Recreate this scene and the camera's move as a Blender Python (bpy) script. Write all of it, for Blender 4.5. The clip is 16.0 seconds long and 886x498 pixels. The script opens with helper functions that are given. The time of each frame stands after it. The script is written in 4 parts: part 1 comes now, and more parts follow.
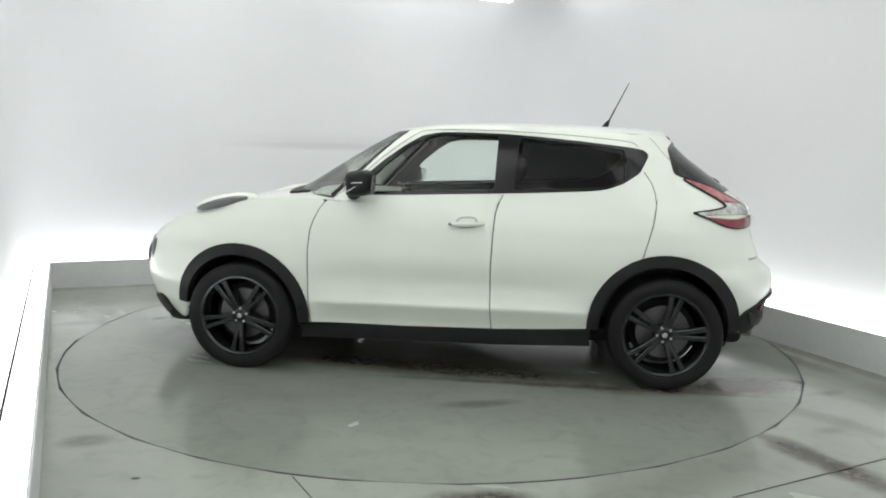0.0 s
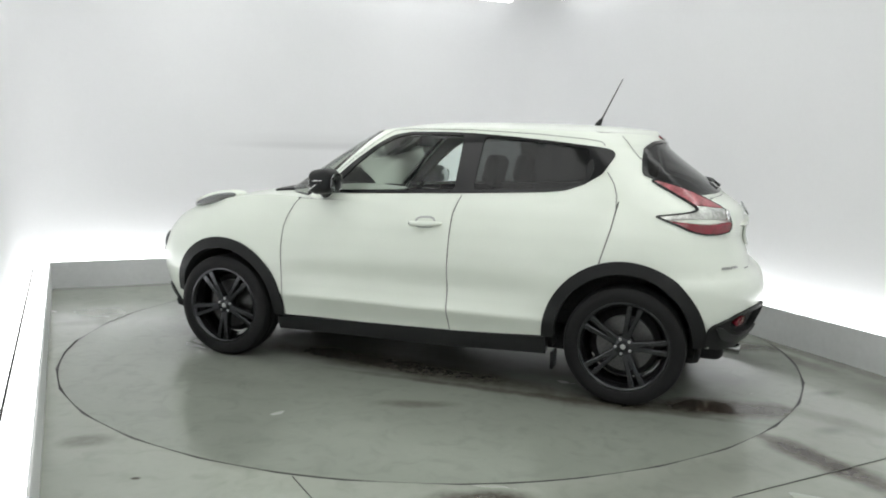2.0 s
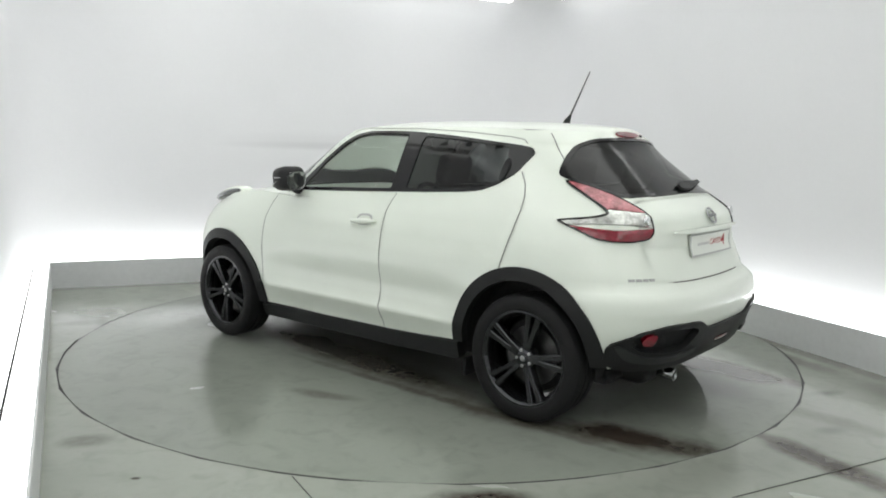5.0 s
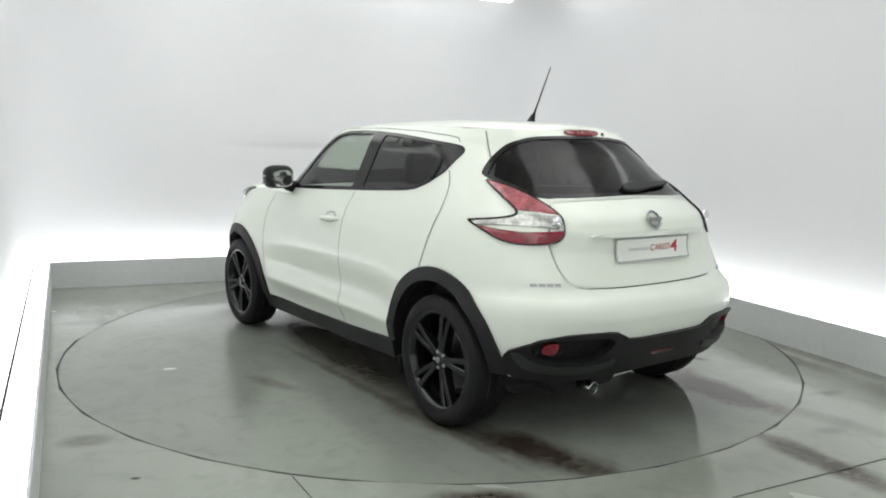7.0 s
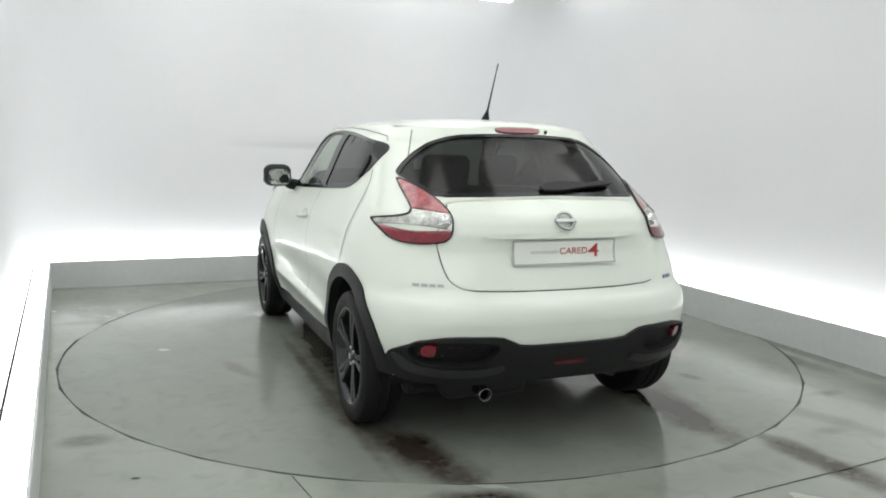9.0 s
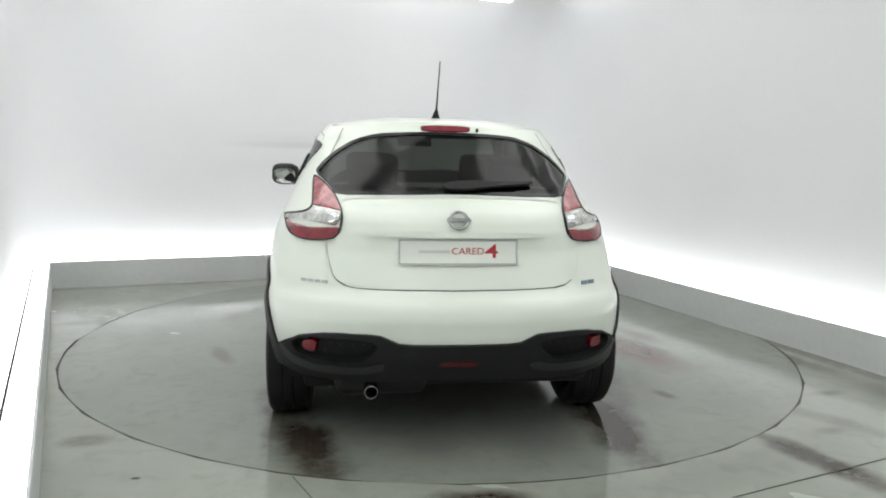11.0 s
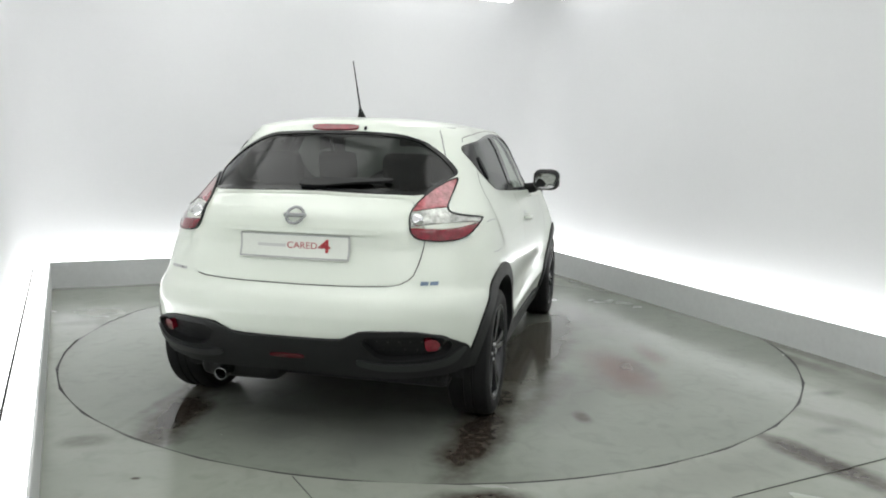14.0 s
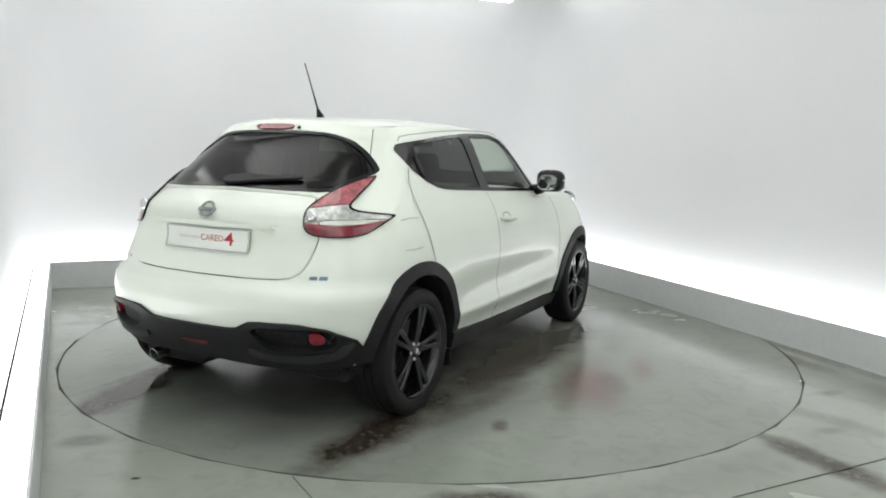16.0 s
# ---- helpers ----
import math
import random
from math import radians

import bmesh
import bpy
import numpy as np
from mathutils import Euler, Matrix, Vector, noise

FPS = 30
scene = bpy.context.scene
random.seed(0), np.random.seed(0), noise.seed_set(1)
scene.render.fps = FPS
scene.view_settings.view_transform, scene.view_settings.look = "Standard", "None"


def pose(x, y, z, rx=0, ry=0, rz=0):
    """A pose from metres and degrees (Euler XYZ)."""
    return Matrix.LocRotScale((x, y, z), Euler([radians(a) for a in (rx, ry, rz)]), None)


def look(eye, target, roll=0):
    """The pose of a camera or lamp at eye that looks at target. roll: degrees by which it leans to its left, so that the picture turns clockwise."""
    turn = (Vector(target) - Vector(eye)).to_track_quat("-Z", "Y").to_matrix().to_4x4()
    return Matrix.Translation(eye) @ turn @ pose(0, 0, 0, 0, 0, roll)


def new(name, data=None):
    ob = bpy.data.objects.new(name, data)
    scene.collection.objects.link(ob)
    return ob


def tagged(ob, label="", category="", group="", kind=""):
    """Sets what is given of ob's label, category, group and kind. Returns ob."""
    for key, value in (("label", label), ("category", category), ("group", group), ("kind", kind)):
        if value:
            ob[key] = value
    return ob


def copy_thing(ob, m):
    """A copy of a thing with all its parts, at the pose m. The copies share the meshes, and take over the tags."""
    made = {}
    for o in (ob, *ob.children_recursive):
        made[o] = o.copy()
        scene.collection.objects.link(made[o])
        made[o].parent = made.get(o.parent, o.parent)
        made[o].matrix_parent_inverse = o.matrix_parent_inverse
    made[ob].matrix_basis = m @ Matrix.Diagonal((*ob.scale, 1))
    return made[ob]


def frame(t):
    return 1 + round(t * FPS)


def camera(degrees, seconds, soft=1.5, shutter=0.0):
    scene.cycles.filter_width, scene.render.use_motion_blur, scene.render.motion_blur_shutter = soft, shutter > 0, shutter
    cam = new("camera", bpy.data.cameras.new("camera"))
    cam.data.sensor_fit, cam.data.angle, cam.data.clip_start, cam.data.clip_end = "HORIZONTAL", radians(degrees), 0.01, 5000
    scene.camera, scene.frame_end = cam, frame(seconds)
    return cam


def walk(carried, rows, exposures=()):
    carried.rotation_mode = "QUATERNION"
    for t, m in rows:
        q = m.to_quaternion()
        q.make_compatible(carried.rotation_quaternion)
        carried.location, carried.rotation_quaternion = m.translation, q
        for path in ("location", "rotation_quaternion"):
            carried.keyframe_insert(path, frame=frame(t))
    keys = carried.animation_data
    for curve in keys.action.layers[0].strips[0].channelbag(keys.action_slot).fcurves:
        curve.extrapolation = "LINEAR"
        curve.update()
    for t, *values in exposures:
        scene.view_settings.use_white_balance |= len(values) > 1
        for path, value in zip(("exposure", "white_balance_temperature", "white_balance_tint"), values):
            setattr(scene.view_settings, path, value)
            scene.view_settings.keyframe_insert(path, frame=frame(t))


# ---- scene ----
FOV = 61.66
cam = camera(FOV, 16.0, soft=1.9)
EYE = Vector((0.0, -5.377, 1.364))
AIM = EYE + Vector((0.010999, 0.991039, -0.133119))
still = look(EYE, AIM, 1.262)
walk(cam, [(0.0, still), (16.0, still)])

# the turntable's turn, degrees, and the car's place on it
TURN = [(0.0, 172.19), (2.0, 159.02), (4.0, 145.67), (6.5, 128.75), (8.0, 118.2), (9.2, 109.75),
        (11.3, 95.3), (13.0, 83.4), (14.5, 72.8), (16.0, 62.0)]
CAR_X, CAR_Y = -0.224, 0.161
TABLE_R = 2.482

# ---- light: added unseen ceiling panels and the cove behind the kerb are built below; the booth is closed, so the sky is dark ----
CEILING_GLOW, COVE_GLOW, BATTEN_GLOW = 1.52, 4.0, 2.9
world = bpy.data.worlds.new("world")
scene.world = world
world.use_nodes = True
world.node_tree.nodes["Background"].inputs[0].default_value = (0.02, 0.02, 0.02, 1)
scene.view_settings.exposure = 0.0


# ---- materials ----
def material(name, color, rough=0.5, metal=0.0, coat=0.0, grain=0.0, grain_size=40.0, blotch=0.0, blotch_size=2.0, bump=0.0, spec=0.5):
    """Principled surface with fine grain and large blotches in colour, roughness and relief."""
    m = bpy.data.materials.new(name)
    m.use_nodes = True
    nt = m.node_tree
    b = nt.nodes["Principled BSDF"]
    b.inputs["Base Color"].default_value = (*color, 1)
    b.inputs["Roughness"].default_value = rough
    b.inputs["Metallic"].default_value = metal
    b.inputs["Coat Weight"].default_value = coat
    b.inputs["Coat Roughness"].default_value = 0.06
    b.inputs["Specular IOR Level"].default_value = spec
    if not (grain or blotch or bump):
        return m
    co = nt.nodes.new("ShaderNodeTexCoord")
    fine, wide = nt.nodes.new("ShaderNodeTexNoise"), nt.nodes.new("ShaderNodeTexNoise")
    fine.inputs["Scale"].default_value, wide.inputs["Scale"].default_value = grain_size, blotch_size
    fine.inputs["Detail"].default_value, wide.inputs["Detail"].default_value = 4, 5
    for n in (fine, wide):
        nt.links.new(co.outputs["Object"], n.inputs["Vector"])
    last = None
    for n, amount in ((fine, grain), (wide, blotch)):
        r = nt.nodes.new("ShaderNodeMapRange")
        r.inputs["From Min"].default_value, r.inputs["From Max"].default_value = 0.3, 0.7
        r.inputs["To Min"].default_value, r.inputs["To Max"].default_value = 1 - amount, 1 + amount
        nt.links.new(n.outputs["Fac"], r.inputs["Value"])
        if last is None:
            last = r.outputs[0]
        else:
            k = nt.nodes.new("ShaderNodeMath")
            k.operation = "MULTIPLY"
            nt.links.new(last, k.inputs[0])
            nt.links.new(r.outputs[0], k.inputs[1])
            last = k.outputs[0]
    mix = nt.nodes.new("ShaderNodeVectorMath")
    mix.operation = "SCALE"
    mix.inputs[0].default_value = color
    nt.links.new(last, mix.inputs["Scale"])
    nt.links.new(mix.outputs[0], b.inputs["Base Color"])
    rr = nt.nodes.new("ShaderNodeMath")
    rr.operation = "MULTIPLY"
    rr.inputs[1].default_value = rough
    nt.links.new(last, rr.inputs[0])
    nt.links.new(rr.outputs[0], b.inputs["Roughness"])
    if bump:
        bp = nt.nodes.new("ShaderNodeBump")
        bp.inputs["Strength"].default_value, bp.inputs["Distance"].default_value = bump, 0.002
        nt.links.new(fine.outputs["Fac"], bp.inputs["Height"])
        nt.links.new(bp.outputs[0], b.inputs["Normal"])
    return m


def glow(name, color, strength):
    m = bpy.data.materials.new(name)
    m.use_nodes = True
    b = m.node_tree.nodes["Principled BSDF"]
    b.inputs["Base Color"].default_value = (0.9, 0.9, 0.9, 1)
    b.inputs["Emission Color"].default_value = (*color, 1)
    b.inputs["Emission Strength"].default_value = strength
    return m


def glass(name, tint, ior=1.42):
    m = bpy.data.materials.new(name)
    m.use_nodes = True
    nt = m.node_tree
    nt.nodes.remove(nt.nodes["Principled BSDF"])
    out = nt.nodes["Material Output"]
    clear, shine, mix, fr = (nt.nodes.new("ShaderNode" + k) for k in ("BsdfTransparent", "BsdfGlossy", "MixShader", "Fresnel"))
    clear.inputs[0].default_value = (*tint, 1)
    shine.inputs["Roughness"].default_value = 0.11
    fr.inputs["IOR"].default_value = ior
    nt.links.new(fr.outputs[0], mix.inputs[0])
    nt.links.new(clear.outputs[0], mix.inputs[1])
    nt.links.new(shine.outputs[0], mix.inputs[2])
    nt.links.new(mix.outputs[0], out.inputs[0])
    return m


PAINT = material("white_paint", (0.755, 0.80, 0.72), 0.34, coat=0.55, grain=0.012, grain_size=900, blotch=0.02, blotch_size=3)
CLAD = material("black_plastic", (0.011, 0.0115, 0.012), 0.5, spec=0.3, grain=0.15, grain_size=500, blotch=0.12, blotch_size=5, bump=0.25)
GLOSSBLACK = material("gloss_black", (0.006, 0.006, 0.007), 0.14, spec=0.35, grain=0.05, blotch=0.1, blotch_size=8)
MESH = material("dark_mesh", (0.007, 0.007, 0.008), 0.45, spec=0.3, grain=0.5, grain_size=260, bump=0.8)
# black plastic again, lightened: the light the lip catches is in the colour
LIT_LIP = material("lit_black_plastic", (0.022, 0.023, 0.024), 0.42, spec=0.45, grain=0.12, grain_size=500, blotch=0.12, blotch_size=5, bump=0.2)
RUBBER = material("rubber", (0.009, 0.009, 0.0095), 0.62, spec=0.25, grain=0.2, grain_size=120, blotch=0.2, blotch_size=6, bump=0.3)
RIM = material("dark_alloy", (0.052, 0.053, 0.057), 0.18, metal=0.85, grain=0.08, grain_size=200, blotch=0.1, blotch_size=8)
STEEL = material("steel", (0.5, 0.5, 0.5), 0.3, metal=1.0, grain=0.15, grain_size=120, blotch=0.15, blotch_size=10)
CHROME = material("chrome", (0.75, 0.75, 0.76), 0.12, metal=1.0)
LINER = material("liner", (0.012, 0.012, 0.013), 0.9, grain=0.2, grain_size=60)
FABRIC = material("fabric", (0.03, 0.031, 0.034), 0.9, grain=0.25, grain_size=500, blotch=0.1, blotch_size=6, bump=0.4)
TRIM = material("inner_trim", (0.05, 0.05, 0.05), 0.8, grain=0.1, grain_size=300)
HEADLINER = material("headliner", (0.22, 0.22, 0.21), 0.95, grain=0.06, grain_size=400)
RED = material("red_lens", (0.20, 0.007, 0.020), 0.12, coat=0.6, grain=0.2, grain_size=90, blotch=0.25, blotch_size=30)
# pinker than the lower lens: its glare is mixed into the colour
GLARE_RED = material("glare_red_lens", (0.38, 0.10, 0.115), 0.12, coat=0.8, grain=0.2, grain_size=90, blotch=0.4, blotch_size=22)
DARK_RED = material("dark_red_lens", (0.09, 0.006, 0.012), 0.2, coat=0.3, grain=0.1, grain_size=150)
DARK_CHROME = material("dark_chrome", (0.34, 0.35, 0.35), 0.18, metal=1.0)
PALE_LENS = material("pale_lens", (0.52, 0.53, 0.50), 0.15, metal=0.3, coat=0.8, grain=0.3, grain_size=60, blotch=0.3, blotch_size=18)
GREY_LENS = material("grey_lens", (0.11, 0.115, 0.115), 0.15, metal=0.3, coat=0.8, grain=0.2, grain_size=60)
PLATE = material("plate_white", (0.75, 0.78, 0.72), 0.35, grain=0.02, grain_size=80, blotch=0.03)
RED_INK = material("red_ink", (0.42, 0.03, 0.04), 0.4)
PALE_GREY_INK = material("pale_grey_ink", (0.60, 0.61, 0.59), 0.4)
GREY_INK = material("grey_ink", (0.42, 0.43, 0.42), 0.4)
BLUE_INK = material("blue_grey_badge", (0.18, 0.24, 0.33), 0.3, metal=0.5)
CLEAR = glass("window_glass", (0.88, 0.94, 0.91))
PRIVACY = glass("privacy_glass", (0.085, 0.09, 0.092))
SCREEN_GLASS = glass("windscreen_glass", (0.90, 0.95, 0.92), 1.6)
MIRROR = material("mirror", (0.42, 0.43, 0.43), 0.22, metal=1.0)
WALL = material("booth_wall", (0.795, 0.795, 0.81), 0.55, grain=0.006, grain_size=30, blotch=0.018, blotch_size=0.7)


def soft_band(mat, centre, turn, size, colour, amount):
    """Blends a faint soft ellipsoid of another colour, of that size, into a surface."""
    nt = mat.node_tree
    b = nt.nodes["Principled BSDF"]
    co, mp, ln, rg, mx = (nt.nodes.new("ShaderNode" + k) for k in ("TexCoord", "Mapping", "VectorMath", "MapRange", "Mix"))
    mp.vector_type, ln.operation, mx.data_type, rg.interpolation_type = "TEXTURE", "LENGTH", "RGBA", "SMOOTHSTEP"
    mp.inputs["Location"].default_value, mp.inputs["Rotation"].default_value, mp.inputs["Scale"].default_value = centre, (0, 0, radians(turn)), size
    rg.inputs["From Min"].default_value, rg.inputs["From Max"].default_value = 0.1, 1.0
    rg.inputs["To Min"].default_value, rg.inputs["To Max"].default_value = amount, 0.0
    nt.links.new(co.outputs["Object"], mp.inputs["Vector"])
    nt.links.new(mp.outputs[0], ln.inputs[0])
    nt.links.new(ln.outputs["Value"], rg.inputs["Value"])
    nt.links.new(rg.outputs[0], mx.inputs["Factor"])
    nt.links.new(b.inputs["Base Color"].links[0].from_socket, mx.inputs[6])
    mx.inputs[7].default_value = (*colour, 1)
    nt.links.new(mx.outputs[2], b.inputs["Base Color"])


# two faint grey level bands along the back wall
soft_band(WALL, (-1.2, 2.68, 1.37), 22.7, (1.35, 0.6, 0.06), (0.45, 0.45, 0.46), 0.28)
soft_band(WALL, (-1.15, 2.72, 1.42), 22.7, (1.5, 0.6, 0.12), (0.5, 0.5, 0.5), 0.15)
KERB = material("kerb_paint", (0.62, 0.63, 0.63), 0.5, grain=0.03, grain_size=25, blotch=0.05, blotch_size=1.5)
CEIL = material("ceiling_paint", (0.8, 0.8, 0.8), 0.7, grain=0.01, blotch=0.02, blotch_size=0.6)
SEAM_TONE = material("seam_grey", (0.20, 0.205, 0.19), 0.7, grain=0.1, grain_size=80)
DARK_STEEL = material("dark_steel", (0.12, 0.12, 0.12), 0.4, metal=1.0, grain=0.2, grain_size=90)
JOINT = material("joint_filler", (0.10, 0.105, 0.095), 0.7, grain=0.2, grain_size=50)
PIT = material("pit", (0.02, 0.02, 0.02), 0.8)
PANEL_GLOW = glow("ceiling_fill_glow", (0.985, 1.0, 0.975), CEILING_GLOW)
BATTEN = glow("batten_light", (0.98, 1.0, 0.985), BATTEN_GLOW)
COVE = glow("cove_light", (0.98, 1.0, 0.99), COVE_GLOW)


def ground(name, base, marks, wet):
    """Painted floor: blotchy grey-green, worn; marks: (x, y, rx, ry, turn, colour, amount) darker patches and stains
    with ragged edges.
    """
    m = bpy.data.materials.new(name)
    m.use_nodes = True
    nt = m.node_tree
    N, L = nt.nodes.new, nt.links.new
    b = nt.nodes["Principled BSDF"]
    co = N("ShaderNodeTexCoord")

    def noise_at(scale, detail=5, warp=0.0):
        n = N("ShaderNodeTexNoise")
        n.inputs["Scale"].default_value, n.inputs["Detail"].default_value, n.inputs["Distortion"].default_value = scale, detail, warp
        L(co.outputs["Object"], n.inputs["Vector"])
        return n.outputs["Fac"]

    def remap(v, a, c, lo, hi):
        r = N("ShaderNodeMapRange")
        r.interpolation_type = "SMOOTHSTEP"
        for k, x in zip(("From Min", "From Max", "To Min", "To Max"), (a, c, lo, hi)):
            r.inputs[k].default_value = x
        L(v, r.inputs["Value"])
        return r.outputs[0]

    def math_of(op, p, q):
        k = N("ShaderNodeMath")
        k.operation = op
        for i, x in enumerate((p, q)):
            if isinstance(x, (int, float)):
                k.inputs[i].default_value = x
            else:
                L(x, k.inputs[i])
        return k.outputs[0]

    def blend(fac, p, colour):
        k = N("ShaderNodeMix")
        k.data_type = "RGBA"
        L(fac, k.inputs["Factor"])
        if isinstance(p, tuple):
            k.inputs[6].default_value = (*p, 1)
        else:
            L(p, k.inputs[6])
        k.inputs[7].default_value = (*colour, 1)
        return k.outputs[2]

    wide, mid, fine = noise_at(0.8, 3), noise_at(3.0, 8), noise_at(30.0, 2)
    c = blend(remap(wide, 0.3, 0.75, 0, 0.6), base, tuple(v * 0.80 for v in base))
    c = blend(remap(mid, 0.35, 0.8, 0, 0.25), c, tuple(v * 1.2 for v in base))
    c = blend(remap(noise_at(7.0, 9, 1.2), 0.45, 0.75, 0, 0.32), c, tuple(v * 0.62 for v in base))
    c = blend(remap(fine, 0.4, 0.75, 0, 0.08), c, tuple(v * 0.7 for v in base))
    rough = math_of("MULTIPLY", remap(wide, 0.3, 0.7, wet[0], wet[1]), remap(noise_at(2.3, 7, 0.9), 0.40, 0.60, 0.62, 1.12))
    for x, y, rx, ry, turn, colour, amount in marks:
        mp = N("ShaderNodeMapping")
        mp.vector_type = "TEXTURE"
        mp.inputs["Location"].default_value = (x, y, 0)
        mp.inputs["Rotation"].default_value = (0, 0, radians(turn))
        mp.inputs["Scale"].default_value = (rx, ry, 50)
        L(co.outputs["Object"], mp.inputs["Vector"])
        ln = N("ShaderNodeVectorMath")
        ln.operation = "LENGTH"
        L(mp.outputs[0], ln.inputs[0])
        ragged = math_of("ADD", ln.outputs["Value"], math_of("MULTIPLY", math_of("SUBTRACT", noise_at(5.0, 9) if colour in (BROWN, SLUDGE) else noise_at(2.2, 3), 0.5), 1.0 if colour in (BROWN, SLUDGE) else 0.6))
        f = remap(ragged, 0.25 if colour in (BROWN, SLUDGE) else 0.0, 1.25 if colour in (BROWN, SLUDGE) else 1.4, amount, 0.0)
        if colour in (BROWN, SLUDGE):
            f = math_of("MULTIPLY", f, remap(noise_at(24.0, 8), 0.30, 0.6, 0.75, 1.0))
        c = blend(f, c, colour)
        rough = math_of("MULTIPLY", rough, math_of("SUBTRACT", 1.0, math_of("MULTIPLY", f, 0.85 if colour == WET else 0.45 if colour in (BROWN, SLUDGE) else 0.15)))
    L(c, b.inputs["Base Color"])
    L(rough, b.inputs["Roughness"])
    return m


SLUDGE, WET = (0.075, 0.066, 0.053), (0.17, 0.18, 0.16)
BROWN, DARK_GREY, RUST = (0.036, 0.024, 0.018), (0.105, 0.104, 0.092), (0.125, 0.060, 0.050)
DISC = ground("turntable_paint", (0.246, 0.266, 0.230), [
    # broad darker grey patches below the car come first, tracks and stains over them
    (0.0, 0.1, 1.9, 0.8, 5, DARK_GREY, 0.7), (-0.2, 0.55, 1.5, 0.42, 0, DARK_GREY, 0.6), (-0.3, -0.68, 1.7, 0.36, -3, DARK_GREY, 0.75), (-1.5, 0.0, 0.6, 0.6, 0, DARK_GREY, 0.4),
    (-1.1, -1.1, 0.6, 0.2, -10, DARK_GREY, 0.4), (0.9, -1.05, 0.7, 0.3, 30, DARK_GREY, 0.35), (-0.15, 0.84, 1.35, 0.19, -5, SLUDGE, 0.88), (-1.0, 1.04, 1.3, 0.045, 1, SLUDGE, 0.7),
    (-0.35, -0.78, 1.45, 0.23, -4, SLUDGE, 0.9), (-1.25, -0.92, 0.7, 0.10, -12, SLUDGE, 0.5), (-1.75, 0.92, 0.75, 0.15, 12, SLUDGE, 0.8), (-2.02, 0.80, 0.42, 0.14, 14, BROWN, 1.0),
    (-1.85, -0.67, 0.62, 0.17, -4, BROWN, 1.0), (-0.55, -1.36, 0.55, 0.22, 14, RUST, 0.85), (-0.08, -1.55, 0.3, 0.10, 14, RUST, 0.5), (-0.45, -1.45, 0.25, 0.10, 25, BROWN, 0.35),
    (-1.45, -1.16, 0.10, 0.05, 20, SLUDGE, 0.75), (-0.47, 1.45, 0.24, 0.07, 20, SLUDGE, 0.55), (0.62, 1.52, 0.35, 0.10, 10, DARK_GREY, 0.2),
    (1.05, -0.98, 0.30, 0.13, 10, WET, 0.9), (0.85, 1.02, 0.28, 0.12, -10, WET, 0.9), (-2.0, -0.25, 0.32, 0.28, 0, WET, 0.9), (-2.0, 0.25, 0.25, 0.20, 0, WET, 0.8)], (0.15, 0.262))
FLOOR = ground("floor_paint", (0.310, 0.330, 0.287), [
    (1.80, -2.22, 0.50, 0.11, -63, SLUDGE, 1.0), (1.74, -2.08, 0.34, 0.08, -63, BROWN, 0.7), (2.15, -2.85, 0.45, 0.12, -63, SLUDGE, 0.95), (0.21, -2.60, 0.24, 0.08, 4, BROWN, 0.95),
    (-1.59, -2.10, 0.12, 0.09, 0, SLUDGE, 0.5), (-1.207, -2.477, 0.022, 0.014, 0, BROWN, 0.9), (-2.66, 0.14, 0.24, 0.10, 20, SLUDGE, 0.4), (2.22, 0.60, 3.4, 0.10, -68, BROWN, 0.5),
    (-1.28, 2.33, 3.0, 0.07, 22.7, DARK_GREY, 0.4), (1.2, -2.35, 0.9, 0.2, 28, DARK_GREY, 0.3), (2.42, -0.45, 0.55, 0.12, -64, SLUDGE, 0.6), (2.1, -1.65, 0.30, 0.10, -50, SLUDGE, 0.45),
    (2.75, -1.3, 0.7, 0.2, -66, DARK_GREY, 0.6), (2.30, -1.21, 0.13, 0.05, 20, WET, 1.0), (2.02, -1.80, 0.10, 0.05, 20, WET, 0.9)], (0.17, 0.265))


# ---- mesh helpers ----
def link(name, verts, faces, mat, parent=None, label="", smooth=True):
    me = bpy.data.meshes.new(name)
    me.from_pydata([tuple(v) for v in verts], [], [tuple(f) for f in faces])
    me.materials.append(mat)
    if smooth:
        me.shade_smooth()
    ob = new(name, me)
    ob.parent = parent
    return tagged(ob, label)


def part(name, bm, mat, parent=None, label="", smooth=False, angle=40):
    me = bpy.data.meshes.new(name)
    bmesh.ops.recalc_face_normals(bm, faces=bm.faces)
    if smooth:
        for e in bm.edges:
            if len(e.link_faces) == 2:
                e.smooth = e.calc_face_angle(0) < radians(angle)
        for f in bm.faces:
            f.smooth = True
    bm.to_mesh(me)
    bm.free()
    me.materials.append(mat)
    ob = new(name, me)
    ob.parent = parent
    return tagged(ob, label)


def box(bm, lo, hi, bevel=0.0, segs=2):
    m = Matrix.Translation([(a + b) / 2 for a, b in zip(lo, hi)]) @ Matrix.Diagonal([b - a for a, b in zip(lo, hi)] + [1])
    vs = bmesh.ops.create_cube(bm, size=1, matrix=m)["verts"]
    if bevel:
        es = list({e for v in vs for e in v.link_edges})
        bmesh.ops.bevel(bm, geom=es, offset=bevel, segments=segs, affect="EDGES", profile=0.5)
    return bm


